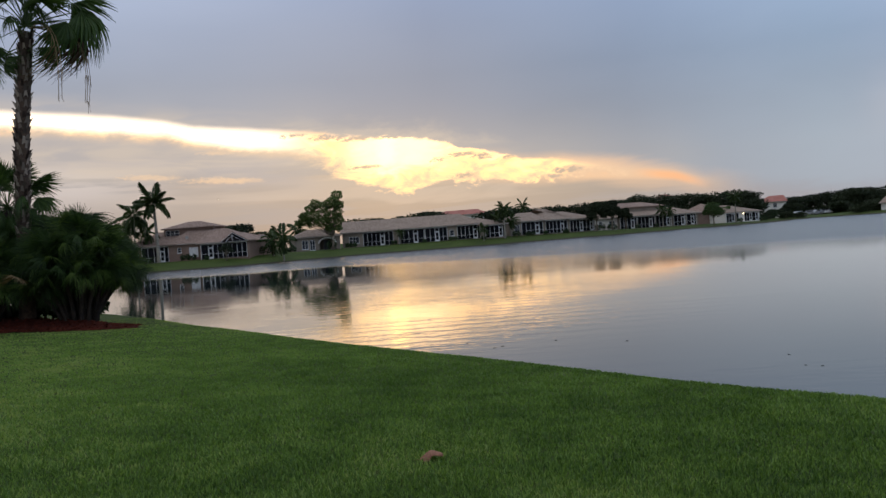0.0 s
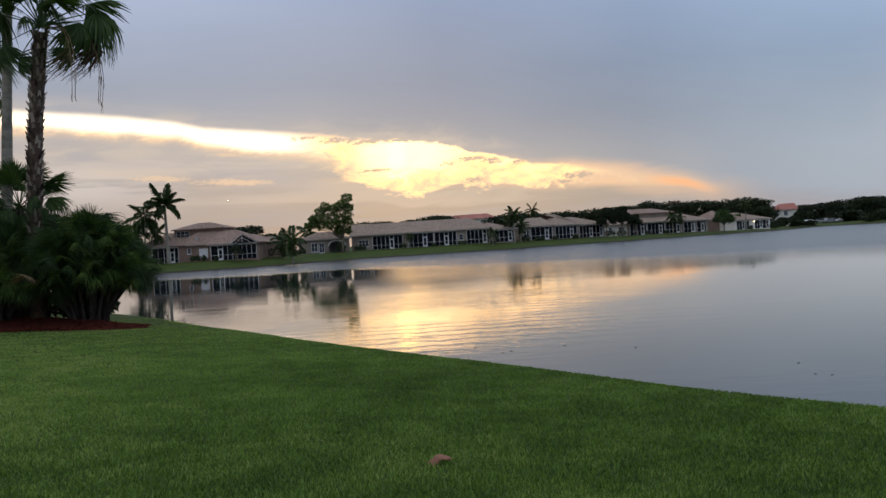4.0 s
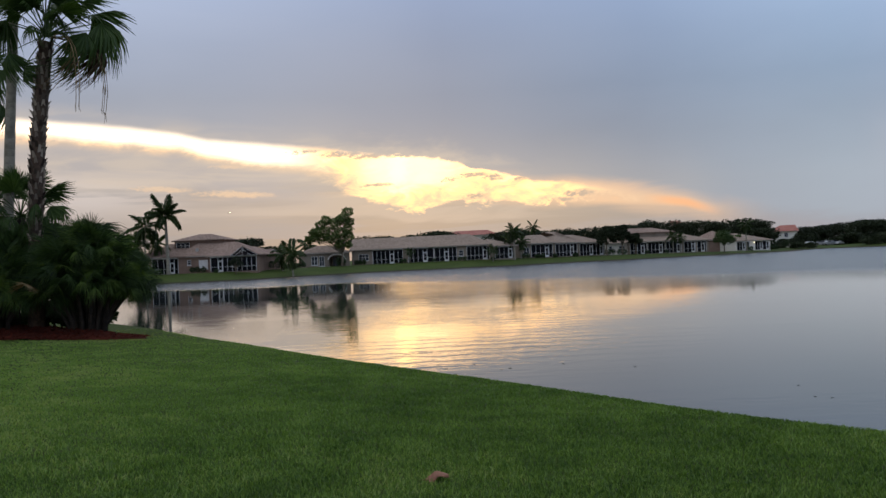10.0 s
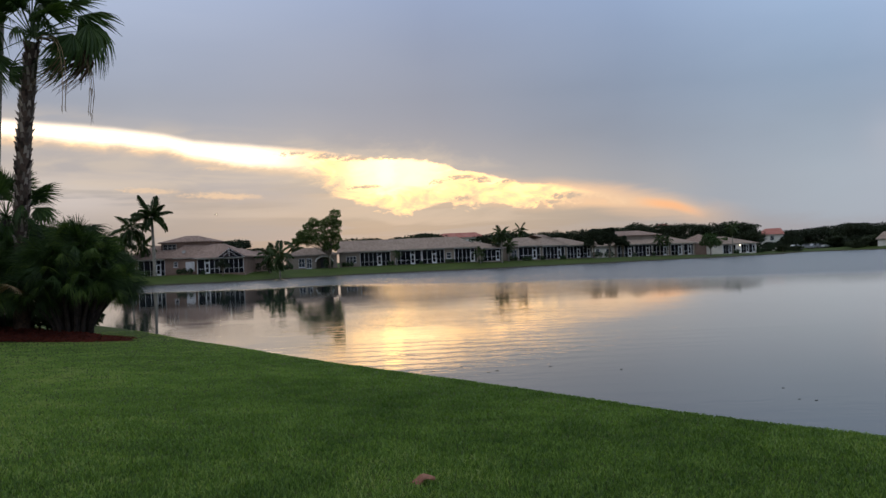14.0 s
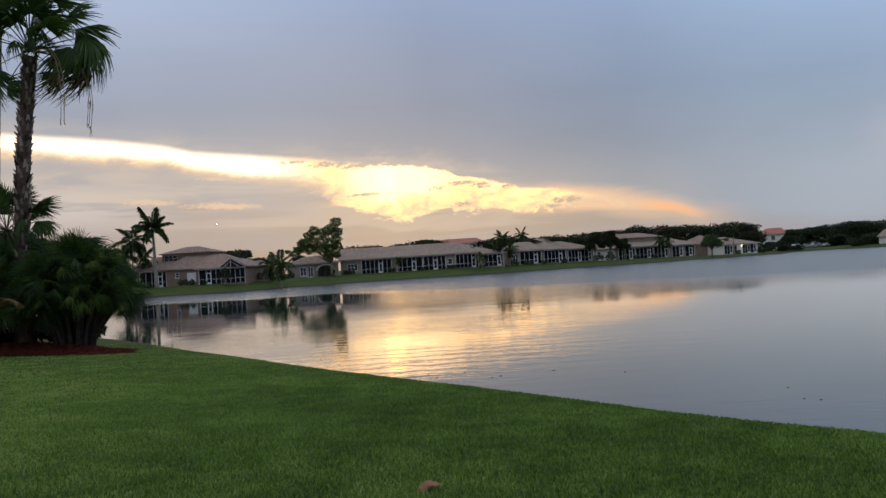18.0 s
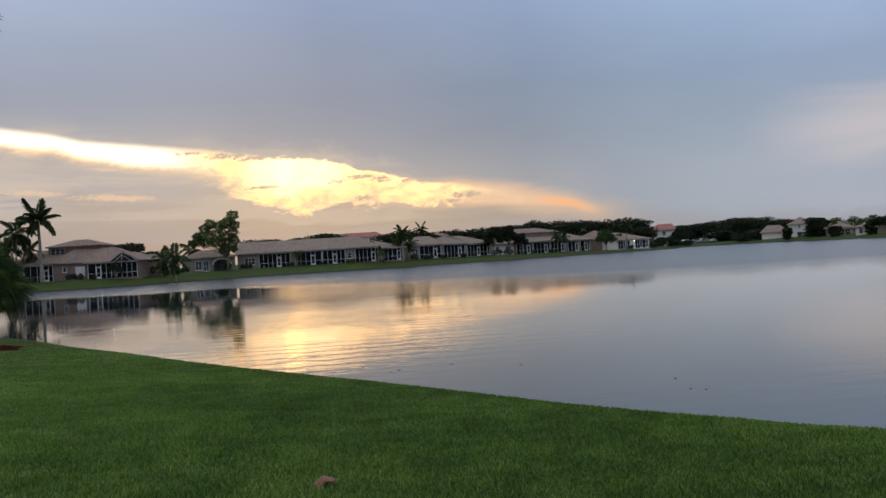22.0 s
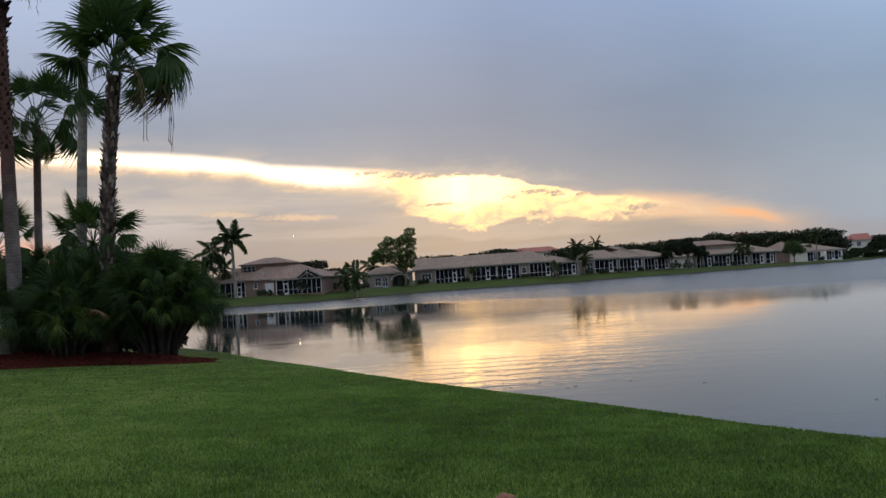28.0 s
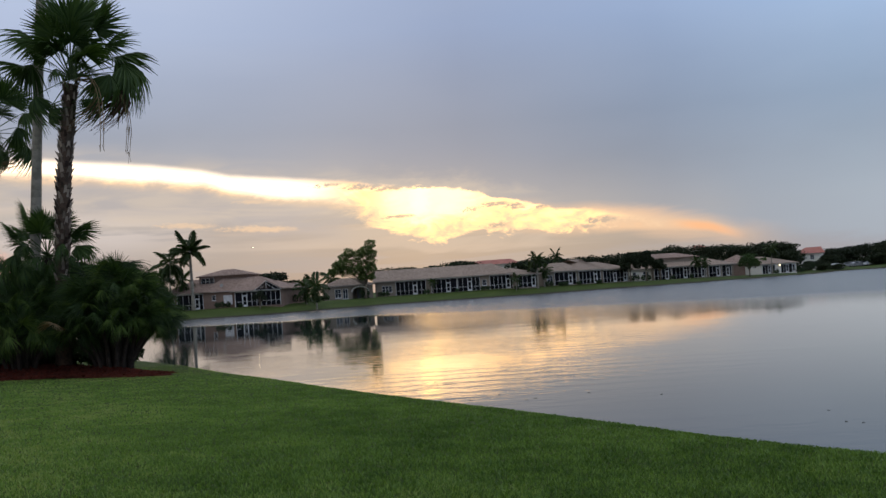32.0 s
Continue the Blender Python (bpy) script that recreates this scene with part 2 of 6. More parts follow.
lit = S.mix(S.math("MULTIPLY", S.mapr(az, -12.0, -6.5, 0.9, 0.0), S.mapr(low_d, 0.0, 0.7)), lit, (2.3, 1.86, 1.4))
lit = S.mix(S.math("MULTIPLY", S.mapr(az, -7.6, -3.9, 0.75, 0.0), S.mapr(S.math("ADD", el, centred(puff, 2.0)), 4.4, 5.5, 1.0, 0.0)), lit, (0.96, 0.69, 0.42))
lit = S.mix(S.mapr(az, 5.5, 12.0), lit, (1.2, 0.80, 0.46))
flecks = gather([(-8.8, 6.85, 1.0, 0.14), (-6.6, 6.62, 1.6, 0.22), (-4.6, 6.46, 2.2, 0.28), (-2.4, 6.42, 1.6, 0.2), (-4.4, 4.63, 1.2, 0.15), (0.05, 4.77, 0.7, 0.2), (1.65, 5.0, 1.3, 0.19), (2.95, 4.79, 0.9, 0.24), (1.8, 3.68, 1.0, 0.2), (4.5, 4.62, 0.7, 0.15), (8.1, 3.55, 1.2, 0.3), (7.2, 3.25, 0.9, 0.17)], rag=0.5, slope=0.02)
sky_col = S.mix(gap, sky_col, S.mix(S.math("MULTIPLY", flecks, 0.95), lit, (0.50, 0.41, 0.34)))
band = S.math("MULTIPLY", S.math("ADD", top, low), 0.5)
tail = S.math("MULTIPLY", S.math("MULTIPLY", S.mapr(az, 0.0, 7.0), S.mapr(az, 10.0, 20.0, 0.85, 0.0)), S.mapr(S.math("ABSOLUTE", S.math("SUBTRACT", S.math("ADD", el, centred(n2, 1.2)), band)), 0.1, 1.25, 1.0, 0.0))
sky_col = S.mix(S.math("MULTIPLY", tail, S.math("SUBTRACT", 1.0, gap)), sky_col, (1.0, 0.63, 0.38))
ember = S.math("MULTIPLY", S.mapr(S.math("ABSOLUTE", S.math("SUBTRACT", az, 14.2)), 0.3, 2.6, 1.0, 0.0), S.mapr(S.math("ABSOLUTE", S.math("SUBTRACT", el, band)), 0.05, 0.42, 1.0, 0.0))
sky_col = S.mix(S.math("MULTIPLY", ember, 0.72), sky_col, (1.05, 0.50, 0.24))
patch = S.math("MULTIPLY", S.mapr(S.math("ABSOLUTE", S.math("SUBTRACT", az, 33.0)), 1.0, 9.0, 1.0, 0.0), S.mapr(S.math("ABSOLUTE", S.math("SUBTRACT", S.math("ADD", el, centred(n1, 3.0)), 5.8)), 0.3, 2.4, 1.0, 0.0))
sky_col = S.mix(S.math("MULTIPLY", patch, 0.55), sky_col, (0.74, 0.64, 0.63))
clear = S.node("ShaderNodeTexSky", sky_type="NISHITA", sun_disc=False, sun_elevation=SUN_EL, sun_rotation=SUN_AZ)
clear_soft = S.mix(1.0, clear.outputs[0], (0.08, 0.08, 0.08), "MULTIPLY")
ground_side = S.mapr(el, -4.0, -0.5, 0.0, 1.0)
sky_col = S.mix(0.04, sky_col, clear_soft)
bg = S.node("ShaderNodeBackground")
S.put(bg.inputs[0], S.mix(ground_side, (0.08, 0.09, 0.06), sky_col))
bg.inputs[1].default_value = 1.0
W.links.new(bg.outputs[0], S.node("ShaderNodeOutputWorld").inputs[0])

sun = new("sun", bpy.data.lights.new("sun", "SUN"))
sun.data.energy, sun.data.angle, sun.data.color = 0.3, radians(150), (1.0, 0.86, 0.68)
sun.matrix_world = look((0, 0, 0), (-math.sin(SUN_AZ) * math.cos(SUN_EL), -math.cos(SUN_AZ) * math.cos(SUN_EL), -math.sin(SUN_EL)))

# ---- materials ----


def material(name, build, rough=0.7, metal=0.0):
    """A material whose build(nodes, shader) sets colour and relief."""
    m = bpy.data.materials.new(name)
    m.use_nodes = True
    n = Nodes(m.node_tree)
    sh = m.node_tree.nodes["Principled BSDF"]
    sh.inputs["Roughness"].default_value = rough
    sh.inputs["Metallic"].default_value = metal
    build(n, sh)
    return m


def bump(n, sh, height, strength, distance):
    b = n.node("ShaderNodeBump")
    b.inputs["Strength"].default_value = strength
    b.inputs["Distance"].default_value = distance
    n.put(b.inputs["Height"], height)
    n.put(sh.inputs["Normal"], b.outputs[0])


def obj_co(n):
    return n.node("ShaderNodeTexCoord").outputs["Object"]


def world_co(n):
    return n.node("ShaderNodeNewGeometry").outputs["Position"]


def mottled(a, b, scale, fine=12.0, relief=0.3, dist=0.01, per_object=0.0, spec=0.5):
    """Two tones mixed by a coarse and a fine noise, with fine relief."""
    def build(n, sh):
        sh.inputs["Specular IOR Level"].default_value = spec
        co = obj_co(n)
        f = n.math("ADD", n.math("MULTIPLY", n.noise(co, scale), 0.6), n.math("MULTIPLY", n.noise(co, scale * fine), 0.4))
        f = n.mapr(f, 0.35, 0.65)
        if per_object:
            r = n.node("ShaderNodeObjectInfo").outputs["Random"]
            f = n.math("ADD", f, n.mapr(r, 0, 1, -per_object, per_object, "LINEAR"), clamp=True)
        n.put(sh.inputs["Base Color"], n.mix(f, a, b))
        if relief:
            bump(n, sh, n.noise(co, scale * fine), relief, dist)
    return build


def leafy(a, b, trans=0.25, islands=True, spec=0.22):
    """Leaf tissue: tone varies leaf by leaf and along the blade."""
    def build(n, sh):
        sh.inputs["Specular IOR Level"].default_value = spec
        r = n.node("ShaderNodeNewGeometry").outputs["Random Per Island"] if islands else n.node("ShaderNodeObjectInfo").outputs["Random"]
        f = n.math("ADD", n.math("MULTIPLY", r, 0.65), n.math("MULTIPLY", n.noise(obj_co(n), 1.3), 0.35))
        o = n.node("ShaderNodeObjectInfo").outputs["Random"]
        f = n.math("ADD", f, n.mapr(o, 0, 1, -0.22, 0.22, "LINEAR"), clamp=True)
        col = n.mix(f, a, b)
        n.put(sh.inputs["Base Color"], col)
        tr = n.node("ShaderNodeBsdfTranslucent")
        n.put(tr.inputs[0], n.mix(1.0, col, (1.2, 1.25, 0.6), "MULTIPLY"))
        ms = n.node("ShaderNodeMixShader")
        ms.inputs[0].default_value = trans
        out = n.t.nodes["Material Output"]
        n.t.links.new(sh.outputs[0], ms.inputs[1])
        n.t.links.new(tr.outputs[0], ms.inputs[2])
        n.t.links.new(ms.outputs[0], out.inputs[0])
    return build


def build_turf(n, sh):
    sh.inputs["Specular IOR Level"].default_value = 0.1
    co = world_co(n)
    big = n.noise(co, 0.22, 3)
    mid = n.noise(co, 1.7, 4)
    fine = n.noise(co, 38.0, 4, 0.7)
    f = n.math("ADD", n.math("MULTIPLY", big, 0.45), n.math("ADD", n.math("MULTIPLY", mid, 0.3), n.math("MULTIPLY", fine, 0.25)))
    c = n.ramp(n.mapr(f, 0.3, 0.7, 0, 1, "LINEAR"), [(0.0, (0.028, 0.043, 0.009)), (0.5, (0.042, 0.064, 0.012)), (1.0, (0.066, 0.090, 0.018))])
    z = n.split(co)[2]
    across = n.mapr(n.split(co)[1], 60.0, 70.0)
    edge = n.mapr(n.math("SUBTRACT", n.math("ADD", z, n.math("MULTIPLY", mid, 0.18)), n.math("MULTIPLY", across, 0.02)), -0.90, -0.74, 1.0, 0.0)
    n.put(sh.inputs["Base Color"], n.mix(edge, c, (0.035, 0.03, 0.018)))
    bump(n, sh, fine, 0.6, 0.03)


def build_blades(n, sh):
    sh.inputs["Specular IOR Level"].default_value = 0.18
    g = n.node("ShaderNodeNewGeometry")
    big = n.noise(g.outputs["Position"], 0.22, 3)
    mid = n.noise(g.outputs["Position"], 1.7, 4)
    gx, gy, _ = n.split(g.outputs["Position"])
    # blades are paler towards the left and the right than in the middle
    side_tone = n.math("ADD", n.mapr(gx, -9.0, 1.0, 0.28, -0.08), n.mapr(gx, 2.5, 8.0, 0.0, 0.30))
    vary = n.math("MULTIPLY_ADD", n.math("SUBTRACT", g.outputs["Random Per Island"], 0.5), n.mapr(gy, 5.5, 16.0, 1.05, 0.26), 0.50)
    f = n.math("ADD", n.math("MULTIPLY", n.math("ADD", vary, side_tone), 0.74), n.math("ADD", n.math("MULTIPLY_ADD", n.mapr(big, 0.34, 0.66), 0.19, 0.035), n.math("MULTIPLY", n.mapr(mid, 0.34, 0.66), 0.22)))
    c = n.ramp(f, [(0.0, (0.014, 0.039, 0.010)), (0.42, (0.066, 0.124, 0.024)), (0.85, (0.158, 0.252, 0.056)), (1.0, (0.25, 0.31, 0.095))])
    n.put(sh.inputs["Base Color"], c)
    tr = n.node("ShaderNodeBsdfTranslucent")
    n.put(tr.inputs[0], n.mix(1.0, c, (1.2, 1.25, 0.6), "MULTIPLY"))
    ms = n.node("ShaderNodeMixShader")
    ms.inputs[0].default_value = 0.35
    n.t.links.new(sh.outputs[0], ms.inputs[1])
    n.t.links.new(tr.outputs[0], ms.inputs[2])
    n.t.links.new(ms.outputs[0], n.t.nodes["Material Output"].inputs[0])


def build_water(n, sh):
    co = world_co(n)
    x, y, z = n.split(co)
    n.put(sh.inputs["Base Color"], (0.018, 0.026, 0.026))
    sh.inputs["IOR"].default_value = 1.333
    # long low ripples across the view, finer ones over them, stronger out on the open water
    long = n.noise(n.xyz(n.math("MULTIPLY", x, 1.1), n.math("MULTIPLY", y, 2.2), 0.0), 1.0, 3, 0.55, 0.5)
    short = n.noise(n.xyz(n.math("MULTIPLY", x, 1.5), n.math("MULTIPLY", y, 5.0), 0.0), 1.0, 3, 0.6, 0.3)
    patch = n.noise(n.xyz(n.math("MULTIPLY", x, 0.012), n.math("MULTIPLY", y, 0.03), 0.0), 1.0, 3, 0.5)
    q = n.math("DIVIDE", x, n.math("MAXIMUM", y, 1.0))
    open_side = n.mapr(q, -0.115, -0.05)
    # a breeze ruffles the far half of the lake, its edge nearer to the right
    rough_from = n.math("MULTIPLY", n.ramp(n.mapr(q, -0.35, 0.45, 0.0, 1.0, "LINEAR"), [(0.0, 1.06), (0.17, 0.99), (0.28, 1.05), (0.36, 0.95), (0.44, 0.87), (0.60, 0.82), (0.78, 0.75), (1.0, 0.66)]), 100.0)
    far = n.mapr(n.math("ADD", n.math("SUBTRACT", y, rough_from), n.mapr(patch, 0.3, 0.7, -6.0, 6.0, "LINEAR")), -6.0, 16.0)
    breeze = n.mapr(n.noise(n.xyz(n.math("MULTIPLY", x, 0.035), n.math("MULTIPLY", y, 0.11), 5.0), 1.0, 3, 0.55, 0.4), 0.38, 0.64, 0.35, 1.3)
    calm = n.math("MULTIPLY", n.math("MULTIPLY_ADD", open_side, 0.12, 0.26), n.math("MULTIPLY", n.mapr(q, 0.03, 0.22, 1.0, 0.32), n.mapr(y, 28.0, 75.0, 1.0, 0.15)))
    wind = n.math("ADD", n.math("MULTIPLY", calm, breeze), n.math("MULTIPLY", far, 2.2))
    swell = n.noise(n.xyz(n.math("MULTIPLY", x, 0.13), n.math("MULTIPLY", y, 0.60), 2.0), 1.0, 3, 0.6, 0.4)
    h = n.math("ADD", n.math("MULTIPLY", swell, 0.7), n.math("ADD", n.math("MULTIPLY", long, 1.2), n.math("MULTIPLY", short, 0.5)))
    lap = n.math("SINE", n.math("ADD", n.math("MULTIPLY", y, 5.0), n.math("ADD", n.math("MULTIPLY", long, 9.0), n.math("MULTIPLY", swell, 7.0))))
    h = n.math("ADD", h, n.math("MULTIPLY", lap, n.mapr(y, 26.0, 60.0, 0.30, 0.06)))
    # longer, lower waves that still show far out
    roll = n.noise(n.xyz(n.math("MULTIPLY", x, 0.11), n.math("MULTIPLY", y, 0.34), 8.0), 1.0, 3, 0.55, 0.6)
    roll = n.math("MULTIPLY", roll, n.math("MULTIPLY", n.mapr(y, 30.0, 62.0, 0.1, 0.75), n.math("MULTIPLY", n.math("MULTIPLY_ADD", open_side, 0.45, 0.55), n.mapr(q, 0.05, 0.25, 1.0, 0.3))))
    bump(n, sh, n.math("ADD", n.math("MULTIPLY", h, wind), roll), 1.0, WAVE)
    n.put(sh.inputs["Roughness"], n.math("MAXIMUM", n.mapr(far, 0.0, 1.0, 0.012, 0.27, "LINEAR"), n.math("MULTIPLY", open_side, n.mapr(y, 42.0, 82.0, 0.012, 0.14))))


WAVE = 0.014


def build_stucco(a, b):
    def build(n, sh):
        sh.inputs["Specular IOR Level"].default_value = 0.15
        co = obj_co(n)
        f = n.math("ADD", n.math("MULTIPLY", n.noise(co, 0.5), 0.6), n.math("MULTIPLY", n.noise(co, 9.0), 0.4))
        n.put(sh.inputs["Base Color"], n.mix(n.mapr(f, 0.35, 0.65), a, b))
        bump(n, sh, n.noise(co, 60.0, 2), 0.3, 0.01)
    return build


def build_tiles(a, b):
    """Barrel roof tiles: rows and columns of low rolls, tone tile by tile."""
    def build(n, sh):
        sh.inputs["Specular IOR Level"].default_value = 0.12
        co = obj_co(n)
        x, y, z = n.split(co)
        cell = n.node("ShaderNodeTexWhiteNoise", noise_dimensions="2D")
        u, v = n.math("MULTIPLY", n.math("ADD", x, n.math("MULTIPLY", y, 0.15)), 3.2), n.math("MULTIPLY", z, 5.5)
        n.put(cell.inputs["Vector"], n.xyz(n.math("FLOOR", u), n.math("FLOOR", v), 0.0))
        f = n.math("ADD", n.math("MULTIPLY", cell.outputs["Value"], 0.5), n.math("MULTIPLY", n.noise(co, 0.35), 0.6))
        n.put(sh.inputs["Base Color"], n.mix(n.mapr(f, 0.2, 0.8), a, b))
        roll = n.math("ABSOLUTE", n.math("SINE", n.math("MULTIPLY", u, math.pi)))
        bump(n, sh, n.math("ADD", roll, n.math("FRACT", v)), 0.5, 0.05)
    return build


def build_bark_rings(a, b, rings, foot=None):
    """A palm trunk: leaf-scar rings round it, blotches along it."""
    def build(n, sh):
        co = obj_co(n)
        x, y, z = n.split(co)
        w = n.math("ADD", n.math("MULTIPLY", z, rings), n.math("MULTIPLY", n.noise(co, 2.0), 2.5))
        s = n.math("FRACT", w)
        f = n.math("ADD", n.math("MULTIPLY", s, 0.14), n.math("MULTIPLY", n.noise(co, 2.2, 5, 0.65), 0.9))
        c = n.mix(n.mapr(f, 0.3, 0.75), a, b)
        if foot:  # the oldest, lowest part has weathered grey
            c = n.mix(n.mapr(n.math("ADD", z, n.math("MULTIPLY", n.noise(co, 1.2), 2.0)), 4.0, 8.5, 0.9, 0.0), c, n.mix(n.mapr(f, 0.3, 0.75), *foot))
        n.put(sh.inputs["Base Color"], c)
        bump(n, sh, n.math("ADD", n.math("MULTIPLY", s, 0.5), n.noise(co, 14.0)), 0.25, 0.010)
    return build


def build_screen(n, sh):
    """Fine insect mesh, seen as a dark veil."""
    sh.inputs["Specular IOR Level"].default_value = 0.1
    n.put(sh.inputs["Base Color"], (0.012, 0.012, 0.016))
    tr = n.node("ShaderNodeBsdfTransparent")
    ms = n.node("ShaderNodeMixShader")
    n.put(ms.inputs[0], n.mapr(n.noise(obj_co(n), 0.8), 0.3, 0.7, 0.55, 0.86))
    n.t.links.new(tr.outputs[0], ms.inputs[1])
    n.t.links.new(sh.outputs[0], ms.inputs[2])
    n.t.links.new(ms.outputs[0], n.t.nodes["Material Output"].inputs[0])


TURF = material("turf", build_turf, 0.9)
BLADES = material("grass_blades", build_blades, 0.45)
WATER = material("lake_water", build_water, 0.03)
MULCH = material("red_mulch", mottled((0.034, 0.008, 0.005), (0.085, 0.020, 0.012), 3.0, 9.0, 0.8, 0.04, spec=0.08), 0.95)
CHIPS = material("mulch_chips", leafy((0.030, 0.007, 0.004), (0.105, 0.026, 0.016), 0.0, spec=0.06), 0.95)
FAN = material("fan_palm_leaf", leafy((0.018, 0.042, 0.011), (0.064, 0.108, 0.027), 0.25), 0.5)
BUSH = material("bush_palm_leaf", leafy((0.006, 0.016, 0.005), (0.040, 0.074, 0.018), 0.18), 0.55)
FAN_BRIGHT = material("bright_fan_leaf", leafy((0.030, 0.064, 0.013), (0.105, 0.155, 0.032), 0.25), 0.6)
DRY = material("dry_palm_leaf", leafy((0.13, 0.085, 0.04), (0.28, 0.20, 0.11), 0.15), 0.8)
DEAD = material("dead_palm_leaf", leafy((0.035, 0.022, 0.013), (0.10, 0.065, 0.038), 0.1), 0.85)
FEATHER = material("feather_palm_leaf", leafy((0.020, 0.038, 0.012), (0.062, 0.094, 0.027), 0.25), 0.55)
LEAF = material("broad_leaf", leafy((0.022, 0.048, 0.014), (0.075, 0.125, 0.032), 0.2), 0.55)
LEAF_OLIVE = material("olive_broad_leaf", leafy((0.035, 0.062, 0.02), (0.13, 0.18, 0.055), 0.35), 0.55)
LEAF_DARK = material("dark_broad_leaf", leafy((0.012, 0.019, 0.010), (0.036, 0.048, 0.020), 0.12), 0.8)
HEDGE = material("hedge_leaf", leafy((0.012, 0.028, 0.010), (0.035, 0.065, 0.018), 0.1), 0.6)
BARK = material("tree_bark", mottled((0.10, 0.075, 0.05), (0.22, 0.18, 0.13), 2.0, 8.0, 0.8, 0.03), 0.9)
SHAG = material("shaggy_palm_trunk", mottled((0.030, 0.018, 0.012), (0.095, 0.058, 0.038), 3.0, 6.0, 0.8, 0.04), 0.95)
DARK_STEM = material("fibrous_palm_stem", mottled((0.012, 0.009, 0.006), (0.042, 0.029, 0.020), 4.0, 6.0, 0.8, 0.03), 0.95)
BOOT = material("leaf_base", leafy((0.03, 0.018, 0.013), (0.36, 0.29, 0.23), 0.0, False), 0.9)
BOOT_RED = material("red_leaf_base", leafy((0.022, 0.010, 0.007), (0.085, 0.037, 0.026), 0.0, False), 0.9)
GREY_TRUNK = material("grey_palm_trunk", build_bark_rings((0.145, 0.130, 0.100), (0.325, 0.295, 0.235), 3.2), 0.85)
RED_TRUNK = material("smooth_palm_trunk", build_bark_rings((0.065, 0.031, 0.021), (0.135, 0.066, 0.045), 9.0, ((0.12, 0.10, 0.085), (0.27, 0.235, 0.205))), 0.9)
STUCCO = material("beige_stucco", build_stucco((0.205, 0.165, 0.125), (0.265, 0.22, 0.172)), 0.9)
STUCCO_PINK = material("tan_stucco", build_stucco((0.185, 0.124, 0.093), (0.25, 0.172, 0.135)), 0.9)
STUCCO_PALE = material("pale_stucco", build_stucco((0.66, 0.62, 0.54), (0.76, 0.72, 0.64)), 0.9)
TILE_PINK = material("tan_roof_tiles", build_tiles((0.185, 0.128, 0.099), (0.265, 0.19, 0.15)), 0.85)
TILE_TAN = material("sand_roof_tiles", build_tiles((0.195, 0.146, 0.110), (0.268, 0.207, 0.160)), 0.85)
TILE_RED = material("red_roof_tiles", build_tiles((0.27, 0.095, 0.07), (0.36, 0.155, 0.12)), 0.85)
WHITE = material("white_paint", mottled((0.54, 0.54, 0.53), (0.68, 0.68, 0.66), 1.5, 10.0, 0.1, 0.003), 0.5)
TRIM = material("tan_trim_paint", mottled((0.34, 0.29, 0.25), (0.44, 0.39, 0.34), 1.5, 10.0, 0.1, 0.003), 0.6)
SCREEN = material("screen_mesh", build_screen, 0.7)
GLASS = material("window_glass", mottled((0.02, 0.024, 0.03), (0.035, 0.04, 0.05), 0.7, 4.0, 0.0), 0.08)
DARK_INSIDE = material("dark_interior", mottled((0.035, 0.033, 0.032), (0.07, 0.066, 0.062), 0.7, 5.0, 0.0), 0.8)
CONCRETE = material("grey_concrete", mottled((0.28, 0.27, 0.25), (0.40, 0.39, 0.36), 1.5), 0.9)
BROWN_LEAF = material("fallen_leaf", mottled((0.15, 0.055, 0.028), (0.27, 0.12, 0.065), 14.0, 5.0, 0.5, 0.003), 0.75)
DEBRIS = material("floating_debris", mottled((0.03, 0.03, 0.02), (0.07, 0.065, 0.04), 6.0), 0.9)
CAR_WHITE = material("white_car_paint", mottled((0.70, 0.70, 0.70), (0.78, 0.78, 0.78), 0.8, 4.0, 0.0), 0.25)
CAR_GREY = material("grey_car_paint", mottled((0.20, 0.21, 0.22), (0.26, 0.27, 0.28), 0.8, 4.0, 0.0), 0.25)
TYRE = material("tyre_rubber", mottled((0.02, 0.02, 0.02), (0.04, 0.04, 0.04), 4.0), 0.9)

GLOW = bpy.data.materials.new("lamp_glow")
GLOW.use_nodes = True
GLOW.node_tree.nodes["Principled BSDF"].inputs["Emission Color"].default_value = (1.0, 0.75, 0.45, 1)
GLOW.node_tree.nodes["Principled BSDF"].inputs["Emission Strength"].default_value = 12.0

# ---- mesh helpers ----


